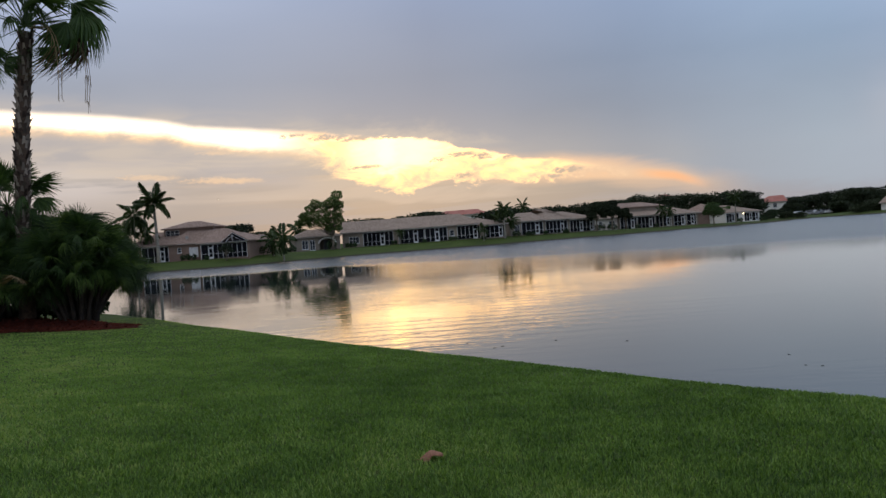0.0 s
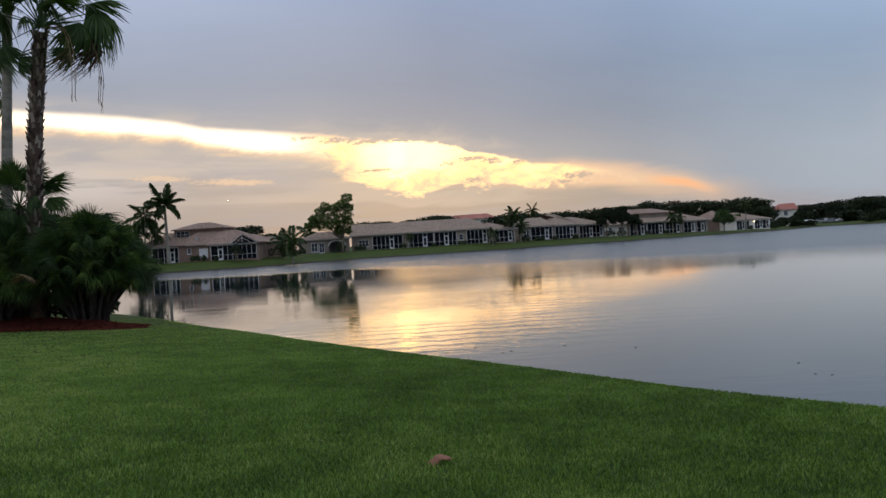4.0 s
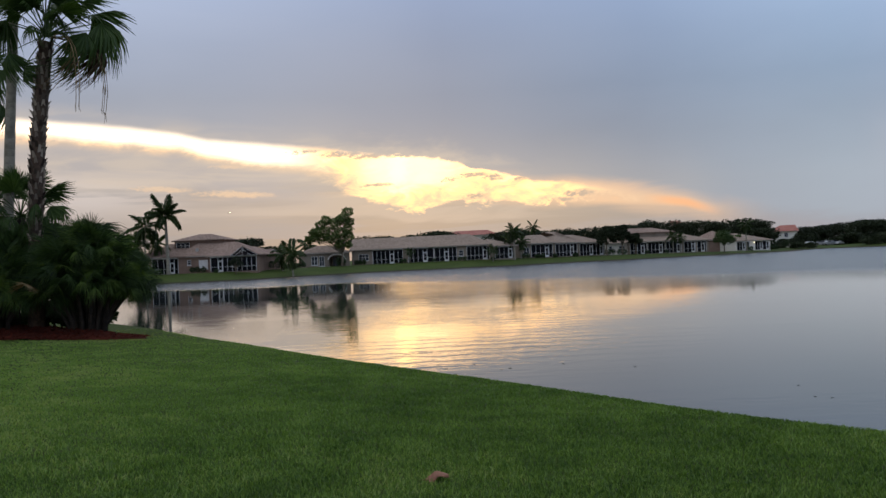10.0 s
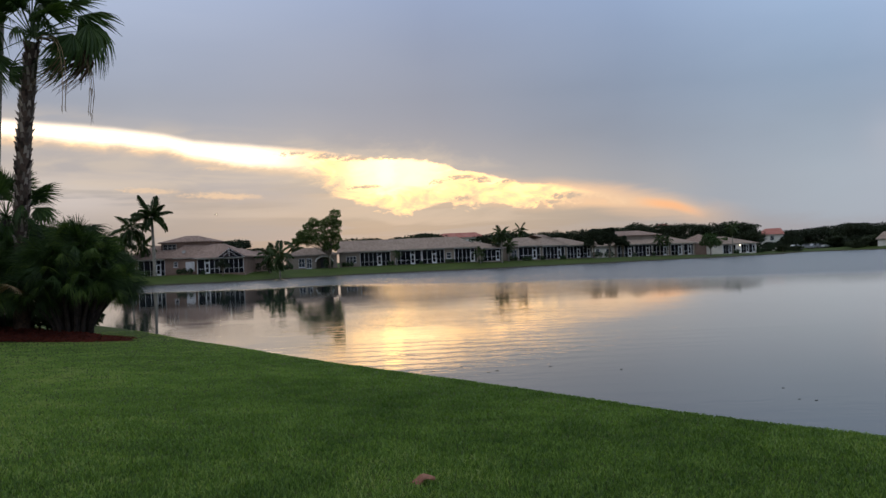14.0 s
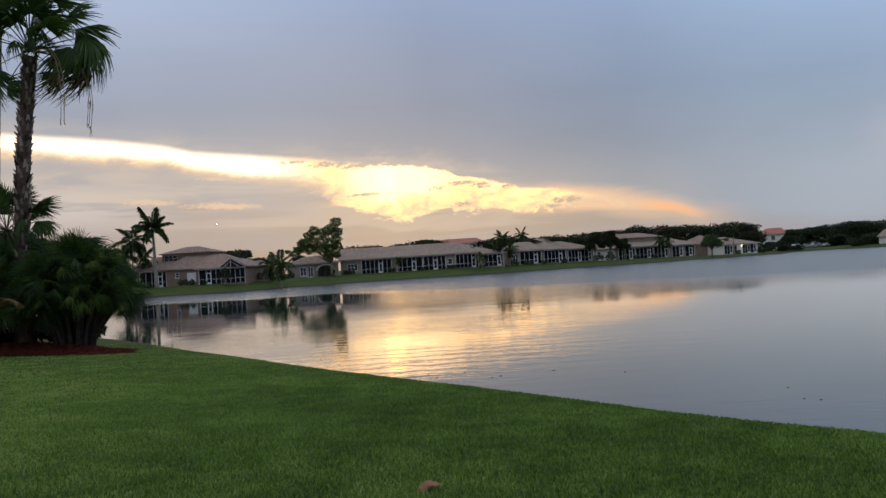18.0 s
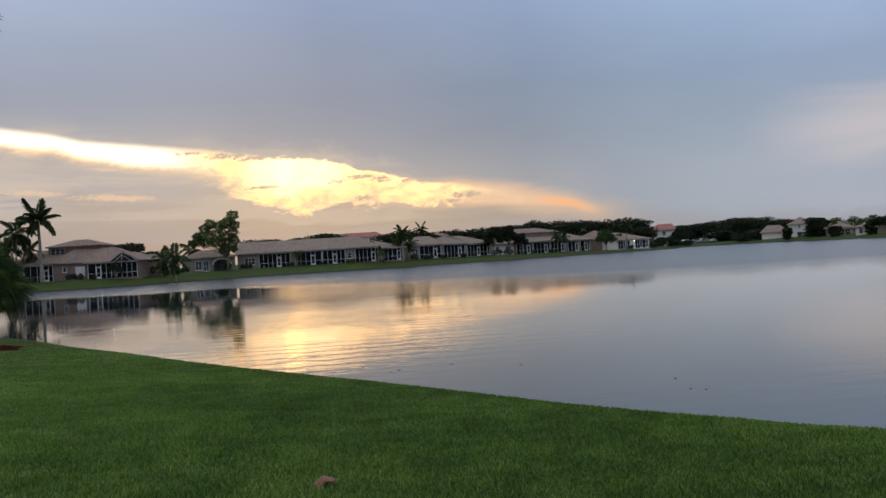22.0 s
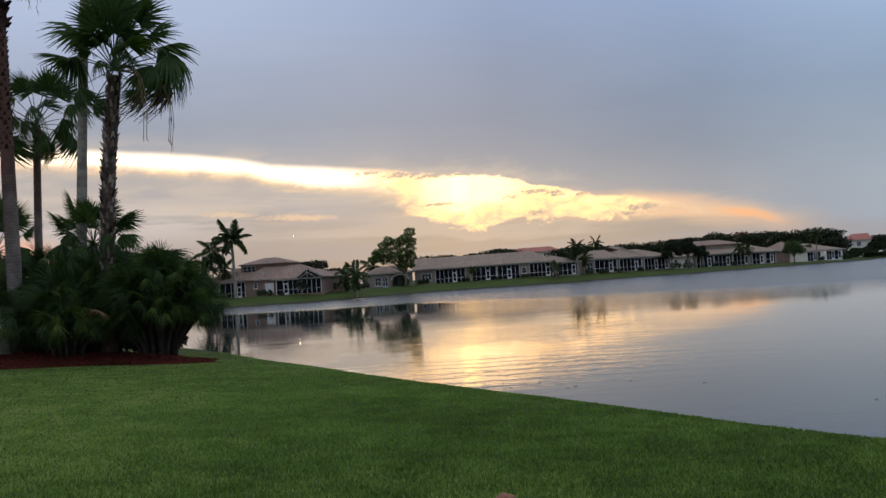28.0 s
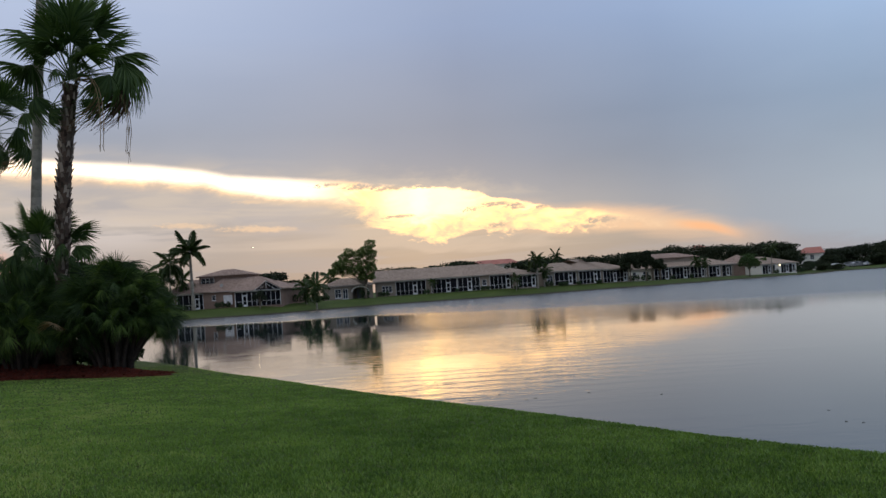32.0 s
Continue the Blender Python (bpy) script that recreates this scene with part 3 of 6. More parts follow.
class Shape:
    """Gathers vertices and faces, then becomes one mesh."""

    def __init__(self):
        self.v, self.f = [], []

    def add(self, verts, faces):
        o = len(self.v)
        self.v += [tuple(p) for p in verts]
        self.f += [tuple(i + o for i in q) for q in faces]
        return self

    def box(self, x0, x1, y0, y1, z0, z1, m=None):
        p = [Vector((x, y, z)) for z in (z0, z1) for y in (y0, y1) for x in (x0, x1)]
        if m is not None:
            p = [m @ q for q in p]
        return self.add(p, [(0, 2, 3, 1), (4, 5, 7, 6), (0, 1, 5, 4), (2, 6, 7, 3), (0, 4, 6, 2), (1, 3, 7, 5)])

    def tube(self, pts, radii, sides=8, cap=True):
        pts = [Vector(p) for p in pts]
        vs, fs = [], []
        for i, p in enumerate(pts):
            d = (pts[min(i + 1, len(pts) - 1)] - pts[max(i - 1, 0)]).normalized()
            a = d.orthogonal().normalized() if i == 0 else (a - d * a.dot(d)).normalized()
            b = d.cross(a)
            for k in range(sides):
                t = 2 * math.pi * k / sides
                vs.append(p + radii[i] * (a * math.cos(t) + b * math.sin(t)))
        for i in range(len(pts) - 1):
            for k in range(sides):
                q = (k + 1) % sides
                fs.append((i * sides + k, i * sides + q, (i + 1) * sides + q, (i + 1) * sides + k))
        if cap:
            fs += [tuple(reversed(range(sides))), tuple(range((len(pts) - 1) * sides, len(pts) * sides))]
        return self.add(vs, fs)

    def mesh(self, name, mat, smooth=False):
        me = bpy.data.meshes.new(name)
        me.from_pydata(self.v, [], self.f)
        me.materials.append(mat)
        if smooth:
            me.polygons.foreach_set("use_smooth", [True] * len(me.polygons))
        me.update()
        return me


def part(name, data, parent, m=None, label=""):
    """Links a mesh as one object under a thing or a part."""
    ob = new(name, data)
    ob.parent = parent
    if m is not None:
        ob.matrix_basis = m
    return tagged(ob, label)


def thing(name, m, label, category, group=""):
    """An Empty at the base of a thing, to carry its parts."""
    ob = new(name)
    ob.empty_display_size = 0.2
    ob.matrix_basis = m
    return tagged(ob, label, category, group)


# ---- terrain: lawn, lake bed and far bank are one sheet ----
WATER_Z = -1.1
SHORE = [(-60, 64), (-32, 57), (-20, 48.5), (-12.8, 39.3), (-10.5, 36.0), (-8.35, 32.6), (-6.8, 29.9), (-4.75, 27.05), (-1.6, 22), (1.3, 18), (3.2, 15.3), (4.6, 13.15), (6.15, 11.35), (7.4, 10.15), (10.8, 7.3),
         (18, 3), (40, -8), (90, -20), (150, 20), (155, 80), (138, 140), (124, 185), (124, 208), (122.5, 229), (119, 245), (114, 252.5), (108, 256.5), (102.5, 257.5), (97, 252), (92, 242), (87, 231.5), (80, 227.5), (70, 222), (56, 216),
         (40, 207), (27, 203), (13.6, 194), (0, 191), (-11, 191), (-21, 187), (-29, 173), (-38, 163), (-50, 163), (-65, 167), (-95, 165), (-120, 140), (-110, 90)]


def chaikin(p, n):
    p = np.array(p, float)
    for _ in range(n):
        q = np.roll(p, -1, 0)
        p = np.stack([0.75 * p + 0.25 * q, 0.25 * p + 0.75 * q], 1).reshape(-1, 2)
    return p


LAKE = chaikin(SHORE, 2)
# the line from which the near lawn falls towards the water
BROW = chaikin([(-60, 50), (-30, 45.5), (-18, 40), (-11.8, 35), (-8.9, 31.4), (-7.2, 29.6), (-4.8, 27.0), (-1.6, 22)] + SHORE[9:], 2)


def shore_distance(x, y, ring=None):
    """Metres to the water's edge (or another ring): positive outside it."""
    ring = LAKE if ring is None else ring
    x, y = np.asarray(x, float), np.asarray(y, float)
    best = np.full(x.shape, 1e18)
    inside = np.zeros(x.shape, bool)
    for (ax, ay), (bx, by) in zip(ring, np.roll(ring, -1, 0)):
        ex, ey = bx - ax, by - ay
        t = np.clip(((x - ax) * ex + (y - ay) * ey) / (ex * ex + ey * ey), 0, 1)
        best = np.minimum(best, (x - ax - t * ex) ** 2 + (y - ay - t * ey) ** 2)
        if by != ay:
            inside ^= ((ay > y) != (by > y)) & (x < ax + (y - ay) * ex / ey)
    return np.where(inside, -1, 1) * np.sqrt(best)


BED = chaikin([(-9.4, 28.5), (-10.5, 27.95), (-11.4, 27.85), (-13.4, 28.1), (-15.0, 27.6), (-16.5, 26.8), (-18.0, 26.3), (-21, 25.5), (-27, 26), (-30, 31), (-27, 38), (-20, 36.0), (-14.8, 33.2), (-12.2, 31.4), (-10.2, 29.7)], 2)


def bed_distance(x, y):
    return -shore_distance(x, y, BED)


def ground_z(x, y):
    s = shore_distance(x, y)
    x, y = np.asarray(x, float), np.asarray(y, float)
    b = np.maximum(shore_distance(x, y, BROW), 1.8)
    near = np.where(s < 1.8, WATER_Z + 0.5 * np.maximum(s, 0) / 1.8, -0.6 * np.clip(1 - (b - 1.8) / 16, 0, 1) ** 1.5)
    top = 1.6 - 0.95 * np.clip((x - 10) / 62, 0, 1) + 0.45 * np.clip((x - 105) / 25, 0, 1)
    u = np.clip(s / 13, 0, 1)
    far = WATER_Z + 0.12 * np.clip(s / 0.25, 0, 1) + (top - 0.12) * (0.35 * u + 0.65 * u * u * (3 - 2 * u))
    bed = WATER_Z + np.maximum(0.28 * s, -1.6)
    m = np.clip(bed_distance(x, y) / 2.2, 0, 1)
    land = np.where(y > 62, far, near + 0.3 * m * m * (3 - 2 * m))
    return np.where(s < 0, bed, land)


def gz(x, y):
    return float(ground_z(np.array([x]), np.array([y]))[0])


def build_ground():
    ang = np.radians(np.concatenate([np.arange(-42, 42, 0.25), np.arange(42, 318, 6.0)]))
    rad = np.concatenate([[0.01], np.arange(1, 42, 0.35), np.arange(42, 150, 9), np.arange(150, 345, 1.5), np.geomspace(345, 4500, 22)])
    A, R = np.meshgrid(ang, rad)
    X, Y = R * np.sin(A), R * np.cos(A)
    Z = ground_z(X.ravel(), Y.ravel())
    na, nr = len(ang), len(rad)
    i = np.arange(nr - 1)[:, None] * na
    k = np.arange(na)[None, :]
    k2 = (k + 1) % na
    F = np.stack([i + k, i + na + k, i + na + k2, i + k2], -1).reshape(-1, 4)
    me = bpy.data.meshes.new("ground")
    me.from_pydata(np.stack([X.ravel(), Y.ravel(), Z], 1).tolist(), [], F[:, ::-1].tolist())
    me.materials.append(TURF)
    me.polygons.foreach_set("use_smooth", [True] * len(me.polygons))
    tagged(new("ground", me), "mown green lawn sloping down to the lake", "lawn", kind="structure")


build_ground()
lake = Shape().add([(-170, -40, WATER_Z), (220, -40, WATER_Z), (220, 330, WATER_Z), (-170, 330, WATER_Z)], [(0, 1, 2, 3)])
tagged(new("water", lake.mesh("water", WATER)), "calm grey lake with small ripples reflecting the sky", "lake", kind="structure")

# ---- vegetation ----


def fan_leaf(rng, stalk, radius, leaflets, droop, spread=250, cup=30, bend=0, solid=0.55, mat=FAN):
    """A fan palm leaf: a stalk along +x, then a pleated blade, folded down along its midline, whose leaflets part and hang at the tips."""
    s = Shape()
    n = 6
    pts = [Vector((stalk * i / n, 0, -0.10 * stalk * (i / n) ** 2)) for i in range(n + 1)]
    s.tube(pts, [0.024 - 0.010 * i / n for i in range(n + 1)], 4, False)
    c = pts[-1]
    k = radians(cup)
    step = radians(spread) / leaflets
    cb, sb = math.cos(radians(bend)), math.sin(radians(bend))
    for i in range(leaflets):
        a = step * (i + 0.5 - leaflets / 2) + rng.uniform(-0.03, 0.03)
        r = radius * (0.70 + 0.30 * math.cos(a * 0.75)) * rng.uniform(0.88, 1.07)
        sgn = 1 if a > 0 else -1
        kk = k * rng.uniform(0.85, 1.15)
        d = Vector((math.cos(a), math.sin(a) * math.cos(kk), -abs(math.sin(a)) * math.sin(kk)))
        side = Vector((-math.sin(a), math.cos(a) * math.cos(kk), -sgn * math.cos(a) * math.sin(kk)))
        up = d.cross(side)
        hang = droop * rng.uniform(0.75, 1.3)
        vs, fs = [], []
        for j, u in enumerate((0.02, 0.3, solid, 0.8, 1.0)):
            w = r * step * (0.55 * u if u <= solid else 0.55 * solid * (1 - u) / (1 - solid)) + 0.004
            p = d * r * u
            p.z -= hang * r * max(0, u - 0.38) ** 2 * 2.0
            p.xy *= 1 - 0.2 * hang * max(0, u - 0.38)
            vs += [p + side * w, p - up * w * 0.45, p - side * w]
            if j:
                o = 3 * j
                fs += [(o - 3, o - 2, o + 1, o), (o - 2, o - 1, o + 2, o + 1)]
        s.add([c + Vector((q.x * cb + q.z * sb, q.y, q.z * cb - q.x * sb)) for q in vs], fs)
    return s.mesh("frond", mat)


def feather_leaf(rng, length, pairs, droop, leaflet, mat=FEATHER, w=0.06):
    """A feather palm leaf: an arching midrib along +x with hanging leaflets down both sides."""
    s = Shape()
    n = 8
    mid = []
    for i in range(n + 1):
        u = i / n
        mid.append(Vector((length * u * (1 - 0.18 * droop * u), 0, length * (0.16 * u - droop * 0.55 * u * u))))
    s.tube(mid, [0.05 * (1 - 0.85 * i / n) for i in range(n + 1)], 4, False)
    for i in range(pairs):
        u = 0.10 + 0.88 * (i + 0.5) / pairs
        k = min(int(u * n), n - 1)
        p = mid[k].lerp(mid[k + 1], u * n - k)
        ll = leaflet * (0.5 + 1.0 * math.sin(math.pi * min(1, u * 0.85 + 0.12))) * rng.uniform(0.85, 1.1)
        for sd in (-1, 1):
            q = p + Vector((ll * 0.55, sd * ll * 0.75, -ll * rng.uniform(0.3, 0.85)))
            h = p.lerp(q, 0.5) + Vector((0, 0, ll * 0.10))
            s.add([p, h + Vector((w, 0, 0)), q, h - Vector((w, 0, 0))], [(0, 1, 2, 3)])
    return s.mesh("frond", mat)


def crown_poses(rng, count, top, low, start=0.0, jitter=10):
    """Turn and tilt of leaves round a palm's top, the youngest upright and the oldest hanging."""
    for i in range(count):
        u = (i + 0.5) / count
        yield start + i * 137.5 + rng.uniform(-jitter, jitter), top + (low - top) * u ** 0.85 + rng.uniform(-8, 8), u


RNG = random.Random(7)
FANS = [fan_leaf(RNG, 1.25, 0.98, 34, d, 235, c, b) for d, c, b in ((0.25, 22, 5), (0.4, 32, 16), (0.5, 26, 28))]
FANS_YOUNG = [fan_leaf(RNG, 1.45, 1.05, 34, d, 215, c, b) for d, c, b in ((0.12, 16, -4), (0.22, 24, 4))]
FANS_OLD = [fan_leaf(RNG, 1.35, 0.95, 32, d, 225, c, b) for d, c, b in ((0.8, 44, 38), (1.0, 52, 55), (0.9, 58, 30))]
FANS_WORN = [fan_leaf(RNG, 1.35, 0.95, 26, 1.1, 170, 55, 50, 0.45, DEAD)]
FANS_DRY = [fan_leaf(RNG, 1.0, 0.85, 18, 1.5, 120, 60, 35, 0.4, DRY)]
# two of the six use the brighter leaf colour, standing in for highlights
BUSH_FANS = [fan_leaf(RNG, k, 0.78, 26, d, 200, c, b, 0.34, m) for k, d, c, b, m in ((0.7, 0.2, 30, 6, BUSH), (0.6, 0.4, 42, 24, BUSH), (0.75, 0.55, 48, 40, BUSH), (0.65, 0.2, 32, -8, BUSH), (0.7, 0.5, 46, 34, FAN_BRIGHT), (0.6, 0.25, 36, 12, FAN_BRIGHT))]


def trunk_shape(h, r0, r1, bend, sides=12, flare=1.25, rings=18):
    pts, rad = [], []
    for i in range(rings + 1):
        u = i / rings
        pts.append((bend[0] * u * u, bend[1] * u * u, h * u))
        rad.append((r0 + (r1 - r0) * u) * (1 + (flare - 1) * max(0, 1 - u * 9)))
    return pts, rad


def leaf_base(out, length, mat=BOOT):
    return Shape().add([(0, -0.06, 0), (0, 0.06, 0), (out, 0.03, length), (out, -0.03, length), (-0.03, 0, length * 0.6)], [(0, 1, 2, 3), (1, 4, 2), (0, 3, 4), (2, 4, 3)]).mesh("leaf_base", mat)


BASES_RED = [leaf_base(o, l, BOOT_RED) for o, l in ((0.05, 0.12), (0.075, 0.16), (0.09, 0.14))]
BASES = [leaf_base(o, l) for o, l in ((0.06, 0.2), (0.10, 0.24), (0.13, 0.22), (0.08, 0.28))]


def fan_palm(x, y, h, rng, r0=0.2, r1=0.15, bend=(0, 0), leaves=22, scale=1.0, shag=True, dry=3, label="", trunk=None, low=-22, sink=0.1, boots_from=0.0):
    base = thing("fan_palm", pose(x, y, gz(x, y) - sink), label, "palm tree", "palms in the mulch bed")
    pts, rad = trunk_shape(h, r0, r1, bend)
    s = Shape().tube(pts, rad, 12)
    part("trunk", s.mesh("trunk", trunk or (SHAG if shag else RED_TRUNK), True), base)
    if shag:
        rows = int(h * (1 - boots_from) / 0.17)
        for i in range(rows):
            u = boots_from + (1 - boots_from) * (i + 0.5) / rows
            r = (r0 + (r1 - r0) * u) * 0.93
            for k in range(6):
                a = k * 60 + i * 35.5 + rng.uniform(-14, 14)
                m = Matrix.Translation((bend[0] * u * u, bend[1] * u * u, h * u)) @ pose(0, 0, 0, 0, 0, a) @ Matrix.Translation((r, 0, 0)) @ Matrix.Diagonal((1, rng.uniform(0.8, 1.3), rng.uniform(0.7, 1.3), 1))
                part("leaf_base", rng.choice(BASES_RED if trunk is RED_TRUNK else BASES), base, m)
    top = Vector((bend[0], bend[1], h))
    for turn, tilt, u in crown_poses(rng, leaves, 82, low):
        me = rng.choice(FANS_YOUNG if u < 0.35 else FANS_OLD if u > 0.72 else FANS[1:] + FANS_OLD)
        k = scale * rng.uniform(0.88, 1.1)
        m = Matrix.Translation(top + Vector((0, 0, 0.12 * (1 - u)))) @ pose(0, 0, 0, 0, 0, turn) @ pose(0, 0, 0, rng.uniform(-25, 25), -tilt, 0) @ Matrix.Scale(k, 4)
        part("frond", me, base, m)
    for i in range(dry):
        m = Matrix.Translation(top - Vector((0, 0, 0.15))) @ pose(0, 0, 0, rng.uniform(-30, 30), rng.uniform(62, 84), rng.uniform(0, 360)) @ Matrix.Scale(scale * rng.uniform(0.8, 1.15), 4)
        part("dry_frond", FANS_DRY[0], base, m, "withered brown hanging leaf")
    return base


def strands(base, top, rng, count, reach, drop, mat=DRY, turn=None):
    """Old flower stalks that hang out of a crown."""
    for i in range(count):
        a = rng.uniform(0, 6.28) if turn is None else radians(turn + rng.uniform(-45, 45))
        s = Shape()
        pts = []
        for j in range(8):
            u = j / 7
            pts.append(Vector(top) + Vector((math.cos(a) * reach * math.sin(u * 1.9), math.sin(a) * reach * math.sin(u * 1.9), 0.35 * math.sin(u * 2.2) - drop * u * u)))
        s.tube(pts, [0.014] * 4 + [0.011] * 4, 4)
        for j in range(3, 8):
            for k in range(2):
                p = pts[j] + Vector((rng.uniform(-0.03, 0.03), rng.uniform(-0.03, 0.03), 0))
                s.tube([p, p + Vector((rng.uniform(-0.08, 0.08), rng.uniform(-0.08, 0.08), -rng.uniform(0.15, 0.4)))], [0.009, 0.005], 3, False)
        part("flower_stalk", s.mesh("flower_stalk", mat), base, label="dry hanging flower stalk")


def palm_clump(x, y, stems, rng, spread, hmin, hmax, leaves, label, mats=None, scale=1.0, low=-22):
    """A many-stemmed fan palm: leaning fibrous stems, each with a round head of leaves."""
    base = thing("fan_palm_clump", pose(x, y, gz(x, y) - 0.05), label, "palm bush", "palms in the mulch bed")
    for i in range(stems):
        a = i * 2.4 + rng.uniform(-0.3, 0.3)
        q = math.sqrt((i + 0.5) / stems)
        foot = Vector((math.cos(a), math.sin(a) * 0.8, 0)) * spread * 0.38 * q
        lean = Vector((math.cos(a), math.sin(a) * 0.8, 0)) * spread * 0.62 * q
        h = hmax - (hmax - hmin) * q ** 2.6 + rng.uniform(-0.15, 0.15)
        pts = [foot + lean * u * u + Vector((0, 0, h * u)) for u in (0, 0.25, 0.5, 0.75, 1)]
        part("stem", Shape().tube(pts, [0.075, 0.065, 0.065, 0.07, 0.08], 8).mesh("stem", DARK_STEM, True), base)
        top = pts[-1]
        for turn, tilt, u in crown_poses(rng, leaves, 88, low, rng.uniform(0, 360), 18):
            me = rng.choice(BUSH_FANS)
            m = Matrix.Translation(top) @ pose(0, 0, 0, 0, 0, turn) @ pose(0, 0, 0, rng.uniform(-30, 30), -tilt, 0) @ Matrix.Scale(scale * rng.uniform(0.8, 1.15), 4)
            part("frond", me, base, m)
    return base


def leaf_cloud(s, centre, radii, count, size, rng, gap=0.0):
    """Small leaves in an uneven blob, most near its skin."""
    g = np.random.default_rng(rng.randrange(1 << 30))
    d = g.normal(size=(count, 3))
    d /= np.linalg.norm(d, axis=1)[:, None]
    ph = g.uniform(0, 6.28, 3)
    lump = np.sin(d[:, 0] * 4.1 + ph[0]) * np.sin(d[:, 1] * 3.7 + ph[1]) + 0.6 * np.sin(d[:, 2] * 6.3 + ph[2])
    r = g.uniform(0.35, 1.0, count) ** 0.5 * (0.86 + 0.2 * lump)
    p = np.array(centre) + d * np.array(radii) * r[:, None]
    u = g.normal(size=(count, 3)) * (1, 1, 0.7)
    u /= np.linalg.norm(u, axis=1)[:, None]
    v = np.cross(u, g.normal(size=(count, 3)))
    v /= np.linalg.norm(v, axis=1)[:, None]
    k = (size * g.uniform(0.6, 1.3, count))[:, None]
    q = np.stack([p - u * k, p + v * k * 0.45, p + u * k, p - v * k * 0.45], 1).reshape(-1, 3)
    o = len(s.v)
    s.v += q.tolist()
    s.f += (np.arange(count)[:, None] * 4 + np.arange(4) + o).tolist()


def broad_tree(x, y, h, width, rng, label, clear=0.3, blobs=9, leaves=260, size=0.22, mat=LEAF, lean=0.0, name="tree", group="", lobes=(), stout=1.0):
    base = thing(name, pose(x, y, gz(x, y) - 0.1), label, "tree", group)
    t = Shape()
    fork = h * clear
    r = 0.028 * h * stout
    t.tube([(0, 0, 0), (0.03 * h * lean, 0, fork * 0.5), (0.06 * h * lean, 0, fork)], [r * 1.3, r, r * 0.85], 8)
    s = Shape()
    for lx, ly, lz, b in lobes:
        c = Vector((lx, ly, lz))
        t.tube([(0.06 * h * lean, 0, fork * 0.92), tuple(Vector((0, 0, fork)).lerp(c, 0.5) + Vector((0, 0, 0.03 * h))), tuple(c)], [r * 0.6, r * 0.4, r * 0.15], 5)
        leaf_cloud(s, c, (b * 1.1, b * 1.1, b * 0.9), leaves, size, rng)
    for i in range(0 if lobes else blobs):
        a = i * 2.4 + rng.uniform(-0.4, 0.4)
        q = math.sqrt((i + 0.3) / blobs)
        zt = fork + (h - fork) * (0.30 + 0.62 * (1 - q ** 1.5) + rng.uniform(-0.08, 0.08))
        c = Vector((math.cos(a) * q * width * 0.36 + lean * (zt - fork) * 0.2, math.sin(a) * q * width * 0.36, zt))
        t.tube([(0.06 * h * lean, 0, fork * 0.92), tuple(Vector((0, 0, fork)).lerp(c, 0.5) + Vector((0, 0, 0.05 * h))), tuple(c)], [r * 0.6, r * 0.4, r * 0.15], 5)
        b = width * rng.uniform(0.17, 0.26)
        leaf_cloud(s, c, (b * 1.15, b * 1.15, b * 0.85), leaves, size, rng)
    part("trunk", t.mesh("trunk", BARK, True), base)
    part("crown", s.mesh("crown", mat), base)
    return base


FEATHERS = [feather_leaf(RNG, 3.0, 60, d, 0.62) for d in (0.5, 0.9, 1.4)]
FULL_FEATHERS = [feather_leaf(RNG, 3.0, 60, d, 0.62, w=0.105) for d in (0.4, 0.75, 1.1)]


def feather_palm(x, y, h, rng, leaves, label, k=1.0, r=0.16, bend=(0, 0), shaft=0.0, trunk=None, name="coconut_palm", top=78, low=-35, group="palms on the far bank", leafage=None):
    base = thing(name, pose(x, y, gz(x, y) - 0.1), label, "palm tree", group)
    pts, rad = trunk_shape(h, r, r * 0.7, bend, 8)
    part("trunk", Shape().tube(pts, rad, 8).mesh("trunk", trunk or GREY_TRUNK, True), base)
    p = Vector((bend[0], bend[1], h))
    if shaft:
        part("crownshaft", Shape().tube([p - Vector((0, 0, 0.2)), p + Vector((0, 0, shaft * 0.5)), p + Vector((0, 0, shaft))], [r * 0.72, r * 0.85, r * 0.35], 8).mesh("crownshaft", FAN_BRIGHT, True), base, label="smooth green leaf sheath")
        p = p + Vector((0, 0, shaft * 0.9))
    for turn, tilt, u in crown_poses(rng, leaves, top, low, rng.uniform(0, 360)):
        m = Matrix.Translation(p) @ pose(0, 0, 0, 0, 0, turn) @ pose(0, 0, 0, 0, -tilt, 0) @ Matrix.Scale(k * rng.uniform(0.85, 1.1), 4)
        part("frond", rng.choice(leafage or FEATHERS), base, m)
    return base


def shrub(x, y, w, d, h, rng, label="dark green clipped shrub against the house wall", name="shrub", mat=HEDGE, leaves=420, size=0.12, group="shrubs along the houses", turn=0.0):
    base = thing(name, pose(x, y, gz(x, y), 0, 0, turn), label, "shrub", group)
    part("stems", Shape().tube([(0, 0, -0.05), (0.02, 0.02, h * 0.4)], [0.06, 0.03], 6).mesh("stems", BARK), base)
    s = Shape()
    n = max(1, round(w / max(d, 0.8)))
    for i in range(n):
        leaf_cloud(s, ((i + 0.5) / n * w - w / 2, 0, h * 0.52), (w / n * 0.62, d * 0.55, h * 0.52), leaves, size, rng)
    part("foliage", s.mesh("foliage", mat), base)
    return base

# ---- houses on the far bank ----


